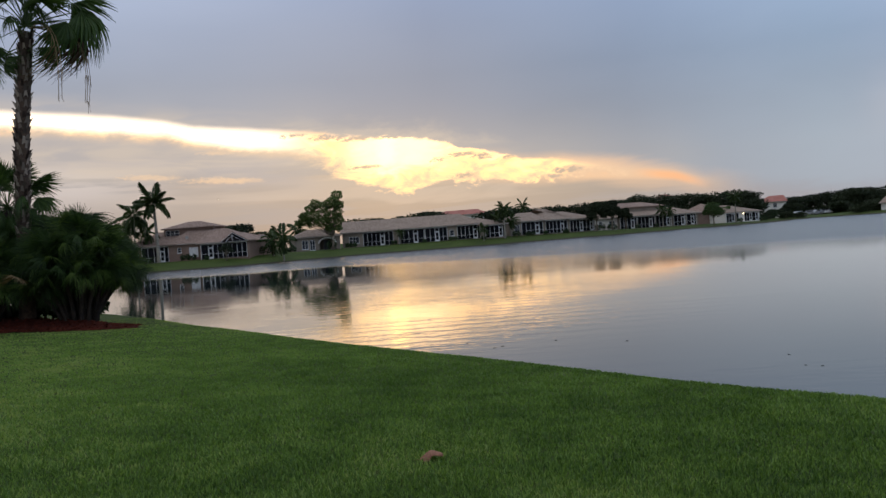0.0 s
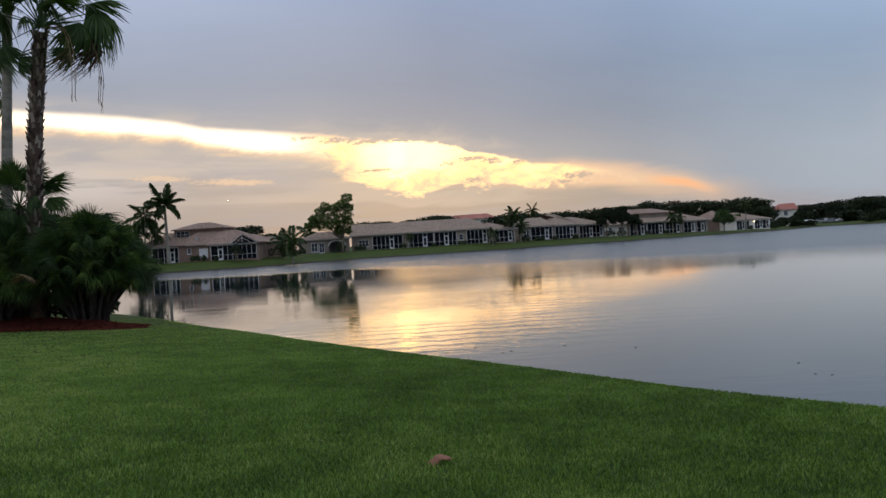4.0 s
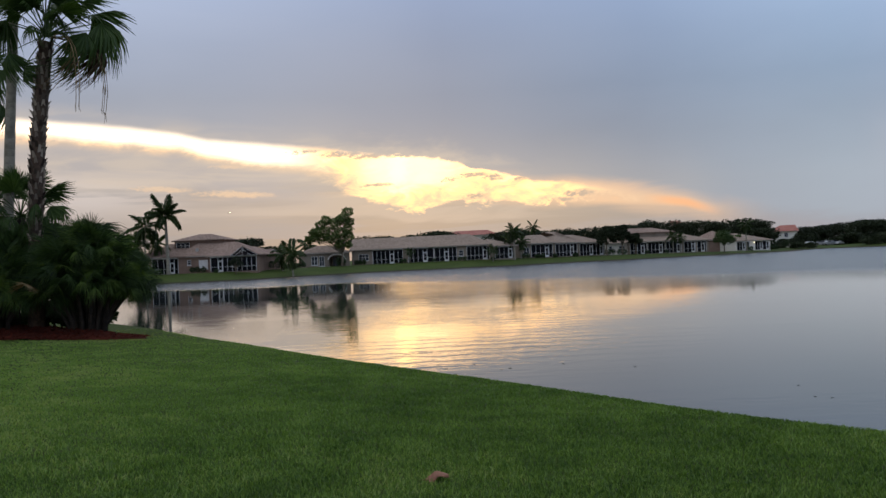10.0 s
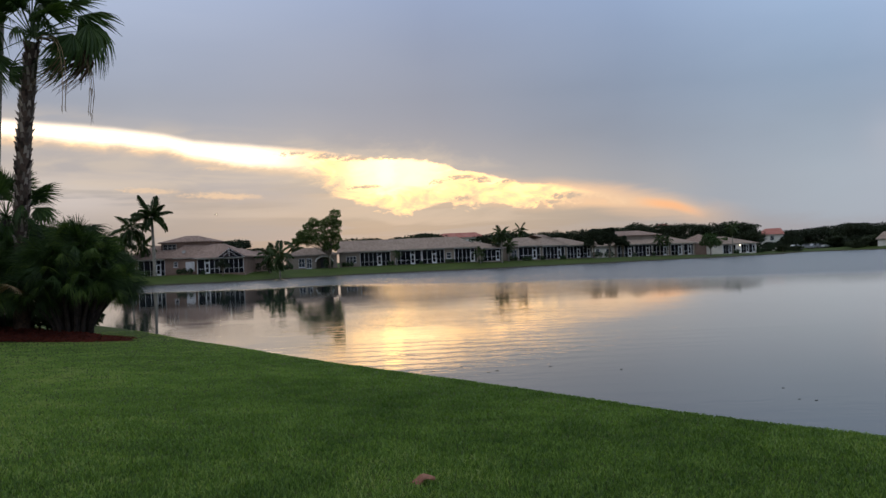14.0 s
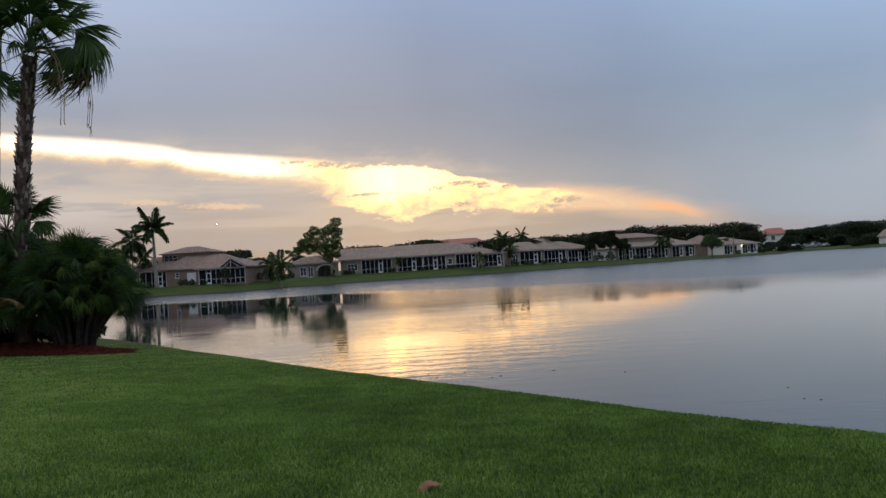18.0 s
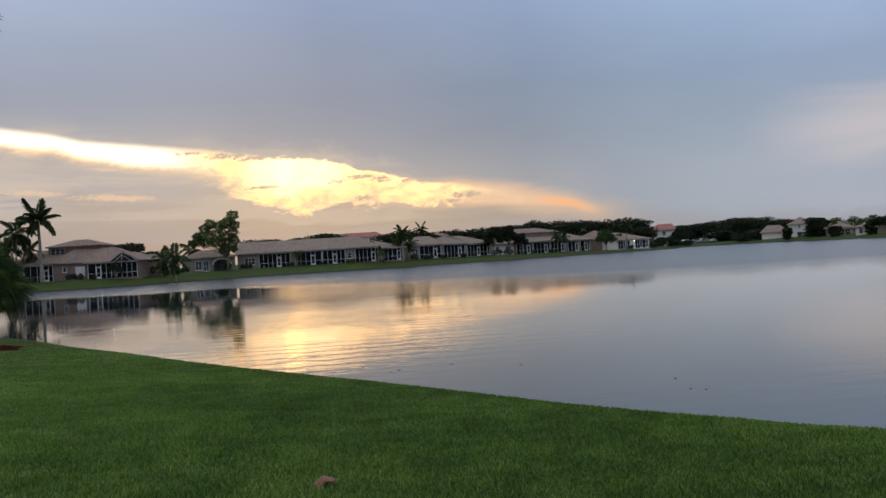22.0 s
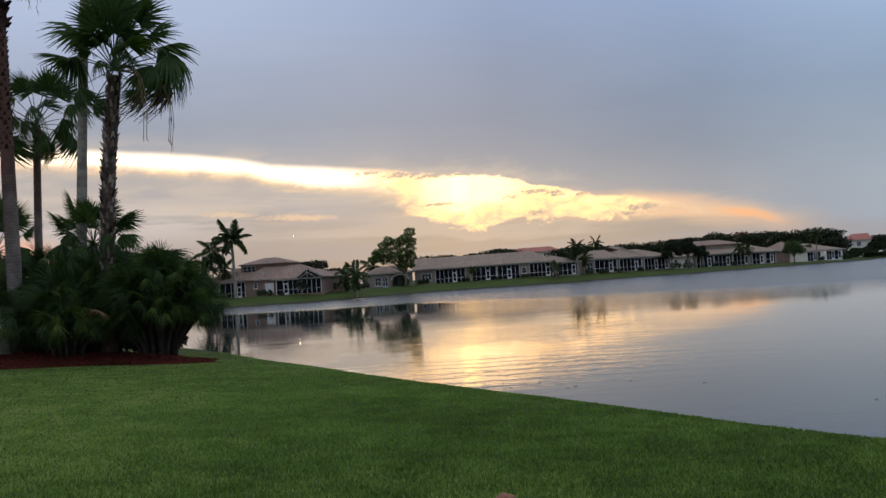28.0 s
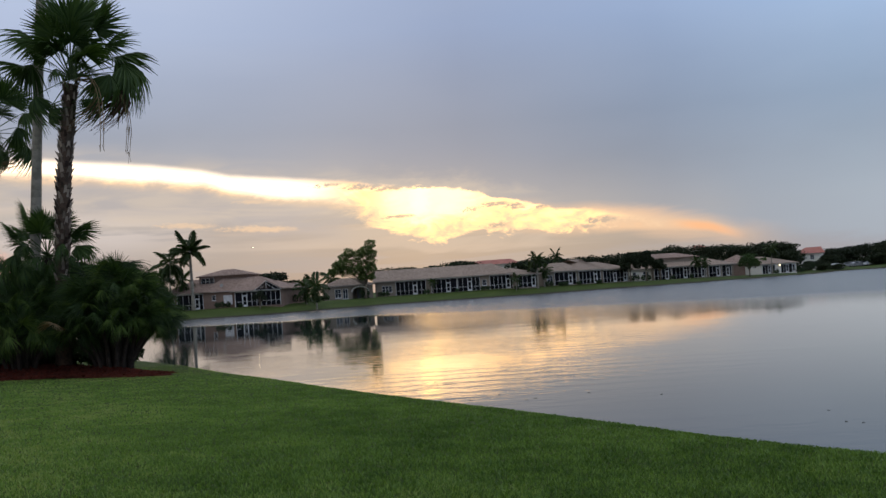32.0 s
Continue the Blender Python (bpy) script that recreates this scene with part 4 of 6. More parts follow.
def wall_shape(x0, x1, z0, z1, y0, y1, holes, s=None):
    """A wall along x with openings (hx0, hx1, hz0, hz1) through it, as one closed mesh."""
    s = s or Shape()
    xs = sorted({x0, x1, *(v for h in holes for v in h[:2])})
    zs = sorted({z0, z1, *(v for h in holes for v in h[2:4])})
    solid = {(i, j) for i in range(len(xs) - 1) for j in range(len(zs) - 1)
             if not any(a < (xs[i] + xs[i + 1]) / 2 < b and c < (zs[j] + zs[j + 1]) / 2 < d for a, b, c, d in holes)}
    ids, vs, fs = {}, [], []

    def vert(i, k, j):
        if (i, k, j) not in ids:
            ids[i, k, j] = len(vs)
            vs.append((xs[i], (y0, y1)[k], zs[j]))
        return ids[i, k, j]
    for i, j in solid:
        fs += [(vert(i, 0, j), vert(i + 1, 0, j), vert(i + 1, 0, j + 1), vert(i, 0, j + 1)), (vert(i, 1, j), vert(i, 1, j + 1), vert(i + 1, 1, j + 1), vert(i + 1, 1, j))]
        for di, dj, p, q in ((-1, 0, (i, j), (i, j + 1)), (1, 0, (i + 1, j + 1), (i + 1, j)), (0, -1, (i + 1, j), (i, j)), (0, 1, (i, j + 1), (i + 1, j + 1))):
            if (i + di, j + dj) not in solid:
                fs.append((vert(p[0], 0, p[1]), vert(q[0], 0, q[1]), vert(q[0], 1, q[1]), vert(p[0], 1, p[1])))
    return s.add(vs, fs)


def hip_roof(x0, x1, y0, y1, z, rise, hip0, hip1, over=0.45, thick=0.18):
    """A hipped (or, with a hip of 0, gabled) roof with thick eaves."""
    x0, x1, y0, y1 = x0 - over, x1 + over, y0 - over, y1 + over
    ym = (y0 + y1) / 2
    v = [(x0, y0, z), (x1, y0, z), (x1, y1, z), (x0, y1, z), (x0, y0, z + thick), (x1, y0, z + thick), (x1, y1, z + thick), (x0, y1, z + thick), (x0 + hip0, ym, z + rise), (x1 - hip1, ym, z + rise)]
    f = [(3, 2, 1, 0), (0, 1, 5, 4), (1, 2, 6, 5), (2, 3, 7, 6), (3, 0, 4, 7), (4, 5, 9, 8), (6, 7, 8, 9), (7, 4, 8), (5, 6, 9)]
    return Shape().add(v, f)


def window(base, x0, x1, z0, z1, y, cols=2, rows=2, mat=None):
    """A glazed window in a wall opening: frame, bars and panes."""
    fr = 0.07
    w = part("window", wall_shape(x0, x1, z0, z1, y - 0.04, y + 0.08, [(x0 + fr, x1 - fr, z0 + fr, z1 - fr)]).mesh("window", WHITE), base)
    part("window_sill", Shape().box(x0 - 0.08, x1 + 0.08, y - 0.12, y - 0.002, z0 - 0.09, z0 - 0.003).mesh("window_sill", WHITE), w)
    for i in range(cols):
        a, b = x0 + fr + (x1 - x0 - 2 * fr) * i / cols, x0 + fr + (x1 - x0 - 2 * fr) * (i + 1) / cols
        if i:
            part("mullion", Shape().box(a - 0.035, a + 0.035, y - 0.02, y + 0.06, z0 + fr, z1 - fr).mesh("mullion", WHITE), w)
        part("pane", Shape().box(a, b, y + 0.02, y + 0.035, z0 + fr, z1 - fr).mesh("pane", mat or GLASS), w)
    for j in range(1, rows):
        zz = z0 + (z1 - z0) * j / rows
        part("crossbar", Shape().box(x0 + fr, x1 - fr, y - 0.015, y + 0.015, zz - 0.025, zz + 0.025).mesh("crossbar", WHITE), w)


def lanai(base, x0, x1, h, doors, pitch=1.05, deep=2.6, rail=0.95):
    """A screened porch between x0 and x1: posts, rails, mesh panels, a screen door and the dark room behind."""
    p = part("screen_porch", None, base, label="screened porch with white posts and dark mesh")
    dw = 0.92
    stops = [x0] + sorted(v for d in doors for v in (d - dw / 2, d + dw / 2)) + [x1]
    for i in range(len(stops) - 1):
        a, b = stops[i], stops[i + 1]
        if b - a < 0.15:
            continue
        if any(abs((a + b) / 2 - d) < 0.05 for d in doors):
            f = wall_shape(a + 0.05, b - 0.05, 0.02, 2.1, 0.0, 0.06, [(a + 0.14, b - 0.14, 0.38, 1.05), (a + 0.14, b - 0.14, 1.12, 2.0)])
            part("screen_door", f.mesh("screen_door", WHITE), p, label="white-framed screen door")
            part("door_mesh", Shape().box(a + 0.16, b - 0.16, 0.02, 0.03, 0.42, 1.98).mesh("door_mesh", SCREEN), p)
            part("transom", Shape().box(a + 0.02, b - 0.02, 0.0, 0.06, 2.14, 2.24).mesh("transom", WHITE), p)
            part("screen_panel", Shape().box(a + 0.03, b - 0.03, 0.02, 0.03, 2.24, h - 0.1).mesh("screen_panel", SCREEN), p)
            continue
        n = max(1, round((b - a) / (pitch * (0.85 + 0.3 * math.sin(a * 7.3) ** 2))))
        for k in range(n):
            u, v = a + (b - a) * k / n, a + (b - a) * (k + 1) / n
            part("screen_panel", Shape().box(u + 0.03, v - 0.03, 0.02, 0.03, 0.06, h - 0.1).mesh("screen_panel", SCREEN), p)
            part("rail", Shape().box(u + 0.05, v - 0.05, 0.0, 0.05, rail, rail + 0.05).mesh("rail", WHITE), p)
            if k:
                part("post", Shape().box(u - 0.032, u + 0.032, -0.01, 0.06, 0.0, h - 0.1).mesh("post", WHITE), p)
    for q in stops:
        part("post", Shape().box(q - 0.045, q + 0.045, -0.012, 0.08, 0.0, h - 0.1).mesh("post", WHITE), p)
    part("header_beam", Shape().box(x0 - 0.05, x1 + 0.05, -0.02, 0.1, h - 0.1, h + 0.03).mesh("header_beam", WHITE), p)
    part("sliding_door", Shape().box(x0 + 0.5, x1 - 0.5, deep, deep + 0.06, 0.05, 2.2).mesh("sliding_door", GLASS), p, label="dark glass sliding door at the back of the porch")


def villa(name, m, width, depth, eave, rise, bays, label, wall=STUCCO, tiles=TILE_TAN, hips=(4, 4), over=0.5, group="houses on the far bank"):
    """A single-storey house: bays along the front are ('win', x0, x1, z0, z1, cols), ('lanai', x0, x1, doors) or ('panel', x0, x1, z0, z1)."""
    base = thing(name, m, label, "house", group)
    holes = []
    for b in bays:
        if b[0] == "lanai":
            holes.append((b[1], b[2], 0.0, eave - 0.1))
        elif b[0] in ("win", "arch"):
            holes.append((b[1], b[2], b[3], b[4]))
    part("front_wall", wall_shape(0, width, -0.8, eave, 0, 0.25, holes).mesh("front_wall", wall), base)
    for x in (0, width - 0.25):
        part("side_wall", Shape().box(x, x + 0.25, 0.252, depth - 0.252, -0.8, eave).mesh("side_wall", wall), base)
    part("back_wall", Shape().box(0, width, depth - 0.25, depth, -0.8, eave).mesh("back_wall", wall), base)
    part("porch_wall", Shape().box(0.252, width - 0.252, 2.7, 2.85, -0.8, eave).mesh("porch_wall", wall), base)
    part("porch_ceiling", Shape().box(0.255, width - 0.255, 0.255, 2.695, eave - 0.09, eave - 0.02).mesh("porch_ceiling", wall), base)
    part("floor_slab", Shape().box(0.25, width - 0.25, 0.25, 2.7, -0.3, 0.02).mesh("floor_slab", CONCRETE), base)
    r = part("roof", hip_roof(0, width, 0, depth, eave, rise, hips[0], hips[1], over).mesh("roof", tiles), base)
    part("fascia", Shape().box(-over - 0.04, width + over + 0.04, -over - 0.04, -over - 0.003, eave - 0.03, eave + 0.10).mesh("fascia", TRIM), r, label="pale painted eaves board")
    for b in bays:
        if b[0] == "lanai":
            lanai(base, b[1], b[2], eave - 0.1, b[3])
        elif b[0] == "win":
            window(base, b[1], b[2], b[3], b[4], 0.05, b[5] if len(b) > 5 else 2)
        elif b[0] == "panel":
            part("shutter", Shape().box(b[1], b[2], -0.06, -0.003, b[3], b[4]).mesh("shutter", WHITE), base, label="closed white hurricane shutter")
        elif b[0] == "arch":
            a = part("entry_arch", None, base)
            q = Shape()
            cx, rad = (b[1] + b[2]) / 2, (b[2] - b[1]) / 2
            for i in range(12):
                t0, t1 = math.pi * i / 12, math.pi * (i + 1) / 12
                q.add([(cx + (rad + e) * math.cos(t), yy, b[4] - rad * 0.6 + (rad * 0.6 + e) * math.sin(t)) for yy in (-0.08, 0.3) for e in (0, 0.3) for t in (t0, t1)],
                      [(0, 1, 3, 2), (4, 6, 7, 5), (2, 3, 7, 6), (0, 4, 5, 1)])
            part("arch_ring", q.mesh("arch_ring", STUCCO_PALE), a)
            part("entry_door", Shape().box(cx - 0.5, cx + 0.5, 1.6, 1.66, 0.02, 2.1).mesh("entry_door", DARK_INSIDE), a, label="dark entrance door in the shade")
    return base


def villa_front(p0, p1, z):
    """The pose of a house whose front runs from p0 to p1."""
    return pose(p0[0], p0[1], z, 0, 0, math.degrees(math.atan2(p1[1] - p0[1], p1[0] - p0[0])))


house_a = villa("house", villa_front((-62.48, 180.00), (-47.77, 179.00), 0.50), 14.74, 13, 3.2, 2.9,
      [('win', 1.83, 2.74, 1.0, 2.4, 1), ('lanai', 3.31, 8.64, [7.4]), ('win', 10.45, 11.25, 1.6, 2.6, 1), ('panel', 12.83, 14.63, 0.6, 2.5)],
      "tan stucco two-storey house with tiled roof and screened porch", wall=STUCCO_PINK, tiles=TILE_PINK, hips=(5, 0))
house_a2 = villa("house", villa_front((-46.86, 176.00), (-37.41, 176.00), 0.50), 9.45, 14, 3.0, 2.9,
      [('lanai', 0.3, 9.150000000000002, [2.17])],
      "house wing with a wide screened porch under a hip roof", wall=STUCCO_PINK, tiles=TILE_PINK, hips=(1, 6))
house_a3 = villa("house", villa_front((-39.21, 185.00), (-35.74, 189.00), 0.50), 5.30, 10, 3.0, 2.0,
      [],
      "tan stucco end wing with a low tiled roof", wall=STUCCO_PINK, tiles=TILE_PINK, hips=(3, 3))
house_b0 = villa("house", villa_front((-32.10, 199.00), (-22.61, 202.00), 0.50), 9.95, 9, 2.9, 1.8,
      [('win', 1.47, 2.83, 0.4, 2.3, 2), ('win', 3.2, 4.32, 0.1, 2.3, 2), ('arch', 5.31, 8.82, 0.0, 2.5)],
      "low stucco house with an arched entry and hipped tile roof", hips=(4, 4))
house_b = villa("row_house", villa_front((-22.44, 205.00), (8.68, 205.00), 0.50), 31.12, 15, 3.25, 2.75,
      [('win', 1.52, 3.79, 0.9, 2.35, 3), ('lanai', 4.68, 11.39, [8.98]), ('lanai', 12.65, 18.34, [16.45]), ('lanai', 18.6, 23.53, [21.25]), ('win', 24.04, 25.05, 1.0, 2.3, 1), ('lanai', 25.81, 30.82, [29.86])],
      "long beige row house with screened porches and tan tile roof", hips=(0, 5))
house_b2 = villa("house", villa_front((8.77, 204.00), (14.32, 206.00), 0.50), 5.90, 12, 2.8, 1.9,
      [('lanai', 0.95, 5.599364372540487, [4.65])],
      "end house of the row with a large screened porch", hips=(2, 5))
house_c = villa("row_house", villa_front((15.58, 211.00), (23.74, 213.00), 0.42), 8.40, 14, 3.1, 2.2,
      [('win', 1.09, 2.46, 0.7, 2.4, 2), ('lanai', 2.87, 8.101523671334858, [6.74])],
      "beige stucco row house with a screened porch and tan tile roof", hips=(5, 1))
house_c2 = villa("row_house", villa_front((23.99, 214.00), (29.95, 217.00), 0.33), 6.67, 15, 3.1, 2.9,
      [('lanai', 0.3, 6.35, [4.9])],
      "beige row house with a tall tiled hip roof and screened porch", hips=(6, 5))
house_c3 = villa("row_house", villa_front((30.22, 218.00), (37.08, 222.00), 0.25), 7.94, 13, 3.0, 2.2,
      [('lanai', 0.3, 7.59, [3.76, 6.88])],
      "beige row house with a wide screened porch", hips=(1, 5))
house_d0 = villa("house", villa_front((38.22, 228.00), (44.18, 229.00), -0.00), 6.04, 12, 2.8, 2.0,
      [('win', 0.88, 1.76, 0.9, 2.2, 1), ('win', 3.53, 5.01, 0.9, 2.2, 2)],
      "pale stucco house between the rows behind trees", wall=STUCCO_PALE, hips=(4, 4))
house_d = villa("row_house", villa_front((44.13, 228.00), (58.36, 232.00), -0.10), 14.78, 14, 3.0, 2.0,
      [('lanai', 0.31, 4.82, [3.72]), ('lanai', 5.13, 9.85, [8.74]), ('lanai', 10.17, 14.481505336061002, [13.66])],
      "beige row house with screened porches under a tan tile roof", hips=(2, 2))
house_d2 = villa("row_house", villa_front((58.76, 233.00), (65.79, 235.00), -0.20), 7.31, 13, 2.9, 2.0,
      [('lanai', 0.32, 3.55, [2.9]), ('lanai', 4.04, 6.65, [5.67])],
      "beige row house with two screened porches", hips=(1, 4))
house_d3 = villa("house", villa_front((68.18, 243.00), (75.23, 244.00), -0.20), 7.12, 12, 2.8, 2.6,
      [('win', 5.22, 6.8, 0.8, 2.2, 2)],
      "tan stucco house with a tiled roof behind a tree", wall=STUCCO_PINK, tiles=TILE_PINK, hips=(4, 4))
house_e = villa("house", villa_front((73.68, 238.00), (84.37, 243.00), -0.40), 11.80, 13, 2.4, 2.2,
      [('lanai', 0.37, 4.58, [2.66]), ('lanai', 6.52, 11.41, [8.66, 10.82])],
      "pale stucco lakeside house with a hip roof and lit porch", wall=STUCCO_PALE, hips=(5, 6))

# upper floors, as parts of their houses
for parent, (x0, x1, y0, y1, z0, z1), rise, wins, mat in (
        (house_a, (6.6, 16.6, 3.9, 11.5, 3.4, 6.4), 1.45, [(6.95, 9.7, 4.95, 6.2, 3)], STUCCO_PINK),
        (house_d, (0.6, 14.5, 4.2, 12.5, 3.2, 5.3), 1.4, [], STUCCO)):
    up = part("upper_front_wall", wall_shape(x0, x1, z0, z1, y0, y0 + 0.25, [w[:4] for w in wins]).mesh("upper_front_wall", mat), parent)
    for x in (x0, x1 - 0.25):
        part("upper_side_wall", Shape().box(x, x + 0.25, y0 + 0.252, y1, z0, z1).mesh("upper_side_wall", mat), parent)
    part("upper_roof", hip_roof(x0, x1, y0, y1, z1, rise, 4.2, 4.2, 0.5).mesh("upper_roof", TILE_PINK), parent)
    # added upright board, coloured dark to give the shade of the room inside
    part("ceiling_void", Shape().box(x0 + 0.25, x1 - 0.25, y0 + 1.5, y0 + 1.6, z0, z1).mesh("ceiling_void", DARK_INSIDE), parent)
    for w in wins:
        window(parent, *w[:4], y0 + 0.05, w[4])

# houses farther off
villa("house", villa_front((-1.3, 285.1), (14.0, 284.7), 0.50), 15.31, 14, 7.17, 1.76, [],
      "large house with a red tile roof behind the trees", STUCCO_PALE, TILE_RED, (3, 3), group="")
villa("house", villa_front((80.7, 340.8), (87.4, 339.2), -0.45), 6.89, 14, 9.65, 1.89, [],
      "tall house with a red tile roof above the trees", STUCCO_PALE, TILE_RED, (2, 4), group="")
villa("house", villa_front((99.8, 286.3), (106.9, 283.7), -0.45), 7.56, 14, 4.94, 2.11, [('win', 1.13, 2.27, 3.2, 4.6, 2), ('win', 3.78, 4.91, 3.2, 4.6, 2), ('win', 1.13, 2.27, 0.6, 2.0, 2)],
      "pale three-storey building with a red tile roof", STUCCO_PALE, TILE_RED, (3, 1), group="")
villa("house", villa_front((123.0, 256.1), (129.7, 252.7), -1.0), 7.51, 10, 2.64, 2.16, [],
      "cream bungalow by the water with a pink tile roof", STUCCO_PALE, TILE_TAN, (2, 3), group="")
villa("house", villa_front((129.0, 251.4), (134.9, 248.4), -0.6), 6.62, 10, 4.1, 2.2, [('win', 2.59, 3.21, 3.0, 4.0, 2), ('win', 2.16, 4.94, 0.3, 2.0, 2)],
      "pale two-storey lakeside house with dark porch windows", STUCCO_PALE, TILE_TAN, (4, 4), group="")
villa("house", villa_front((131.5, 235.7), (137.4, 232.3), -0.46), 6.81, 12, 2.23, 1.85, [('win', 0.68, 1.7, 0.5, 1.8, 2), ('win', 3.4, 6.13, 0.3, 1.9, 2)],
      "beige house with a broad tan hip roof by the lake", STUCCO, TILE_TAN, (5, 5), group="")
villa("house", villa_front((130.2, 219.1), (133.8, 216.9), -0.54), 4.22, 10, 2.21, 1.01, [('win', 0.84, 1.69, 0.6, 1.9, 2)],
      "cream house with a low roof near the water", STUCCO_PALE, TILE_TAN, (3, 3), group="")
villa("house", villa_front((132.2, 212.8), (134.8, 211.2), -0.33), 3.05, 10, 1.85, 1.13, [],
      "tan house half hidden by trees", STUCCO, TILE_PINK, (3, 3), group="")
house_z = villa("house", villa_front((133.1, 207.5), (137.6, 204.5), -0.13), 5.41, 10, 1.48, 0.82, [('win', 0.54, 2.7, 0.4, 2.0, 2)],
      "cream lakeside house with a screened porch", STUCCO_PALE, TILE_TAN, (3, 3), group="")
villa("house", villa_front((166.8, 331.3), (171.9, 328.7), 0.00), 5.72, 12, 5.34, 1.29, [],
      "house with a red tile roof behind the far trees", STUCCO_PALE, TILE_RED, (3, 3), group="")
villa("house", villa_front((-41.3, 201.6), (-37.0, 202.4), 0.50), 4.37, 12, 4.12, 0.62, [],
      "tan house with a low tiled roof behind the first row", STUCCO_PINK, TILE_PINK, (4, 4), group="")

g0, gm, g1, gz0, gz1 = 4.24, 6.63, 9.56, 3.02, 4.75
gable = part("porch_gable", Shape().add([(g0, -0.62, gz0), (g1, -0.62, gz0), (gm, -0.62, gz1), (g0, -0.58, gz0), (g1, -0.58, gz0), (gm, -0.58, gz1)], [(0, 1, 2), (5, 4, 3), (0, 2, 5, 3), (1, 4, 5, 2), (0, 3, 4, 1)]).mesh("porch_gable", SCREEN), house_a2, label="screened gable with thin white bars")
for p, q in (((g0, gz0), (gm, gz1)), ((gm, gz1), (g1, gz0)), ((g0, gz0), (g1, gz0)), ((gm, gz0), (gm, gz1)), ((gm * 0.4 + g0 * 0.6, gz0), (gm, gz1 - 0.55)), ((gm * 0.4 + g1 * 0.6, gz0), (gm, gz1 - 0.55))):
    part("gable_bar", Shape().tube([(p[0], -0.66, p[1]), (q[0], -0.66, q[1])], [0.035, 0.035], 4).mesh("gable_bar", WHITE), gable)
part("gable_roof", Shape().add([(gm, -0.7, gz1 + 0.05), (g1 + 0.35, -0.7, gz0 - 0.12), (g1 + 0.35, 5.0, gz0 - 0.12), (gm, 5.0, gz1 + 0.05), (gm, -0.7, gz1 + 0.2), (g1 + 0.35, -0.7, gz0 + 0.03), (g1 + 0.35, 5.0, gz0 + 0.03), (gm, 5.0, gz1 + 0.2)],
                                  [(0, 1, 2, 3), (7, 6, 5, 4), (0, 4, 5, 1), (1, 5, 6, 2), (2, 6, 7, 3), (3, 7, 4, 0)]).mesh("gable_roof", TILE_PINK), gable)

part("cross_roof", hip_roof(-7.0, 0.6, 3.2, 11.0, 3.2, 2.75, 3.6, 0, 0.45).mesh("cross_roof", TILE_PINK), house_a2)

# small fixtures on the houses
lamp = part("porch_light", Shape().tube([(6.13, -0.12, 1.95), (6.13, -0.12, 2.2)], [0.06, 0.05], 10).mesh("porch_light", GLOW), house_e, label="lit round porch light")
part("porch_light", Shape().tube([(4.6, -0.14, 2.3), (4.6, -0.14, 2.6)], [0.16, 0.12], 10).mesh("porch_light", GLOW), house_z, label="lit white wall light")
dish = part("satellite_dish", Shape().tube([(12.2, 1.2, 3.6), (12.2, 1.2, 4.45)], [0.03, 0.03], 6).mesh("satellite_dish", CONCRETE), house_a)
part("reflector", Shape().tube([(12.2, 1.12, 4.5), (12.2, 1.0, 4.53)], [0.18, 0.36], 14).mesh("reflector", CONCRETE), dish)


# ---- things on the far bank ----
RB = random.Random(21)
feather_palm(-55.1, 177.0, 11.7, RB, 13, "coconut palm with a pale trunk and arching fronds before the house", 1.5, 0.36, (-0.2, 0), top=84, low=-30, leafage=FULL_FEATHERS)
feather_palm(-59.2, 176.0, 9.7, RB, 15, "coconut palm with drooping dark fronds near the shore", 1.45, 0.2, (0.3, 0), low=-60)
feather_palm(-62.1, 180.0, 7.0, RB, 15, "coconut palm with drooping dark fronds near the shore", 1.2, 0.18, low=-60)
feather_palm(-58.4, 181.0, 6.3, RB, 14, "coconut palm standing behind the porch roof", 1.0, 0.18, low=-60)
feather_palm(-30.4, 174.0, 4.6, RB, 15, "young coconut palm with drooping fronds on the bank", 1.2, 0.17, (-0.1, 0), low=-70)
feather_palm(-34.0, 183.0, 3.4, RB, 17, "young coconut palm with drooping fronds beside the house", 1.0, 0.15, low=-70)
feather_palm(-33.0, 210.0, 5.0, RB, 16, "coconut palm behind the arched house", 1.1, 0.15, low=-60)
feather_palm(-9.4, 203.5, 2.6, RB, 12, "small palm beside a screened porch", 0.5, 0.10)
feather_palm(9.0, 201.0, 2.7, RB, 13, "small palm in front of the row house", 0.6, 0.10, low=-45)
feather_palm(14.0, 205.0, 6.6, RB, 19, "palm with a dense dark crown between the houses", 0.85, 0.2, low=-75)
feather_palm(15.7, 208.0, 4.0, RB, 17, "palm with a dense dark crown between the houses", 0.8, 0.15, low=-75)
feather_palm(13.1, 207.0, 4.2, RB, 17, "palm with a dense dark crown between the houses", 0.8, 0.15, low=-75)
feather_palm(20.8, 232.0, 7.6, RB, 16, "palm standing behind the roofs", 0.8, 0.15, low=-60)
feather_palm(54.8, 227.0, 4.4, RB, 17, "palm with a full crown in front of a porch", 0.7, 0.14, low=-60)
feather_palm(56.8, 228.0, 4.0, RB, 16, "palm with a full crown in front of a porch", 0.6, 0.13, low=-60)
feather_palm(75.8, 236.0, 7.0, RB, 18, "palm with a dark crown beside the end house", 0.8, 0.18, low=-65)
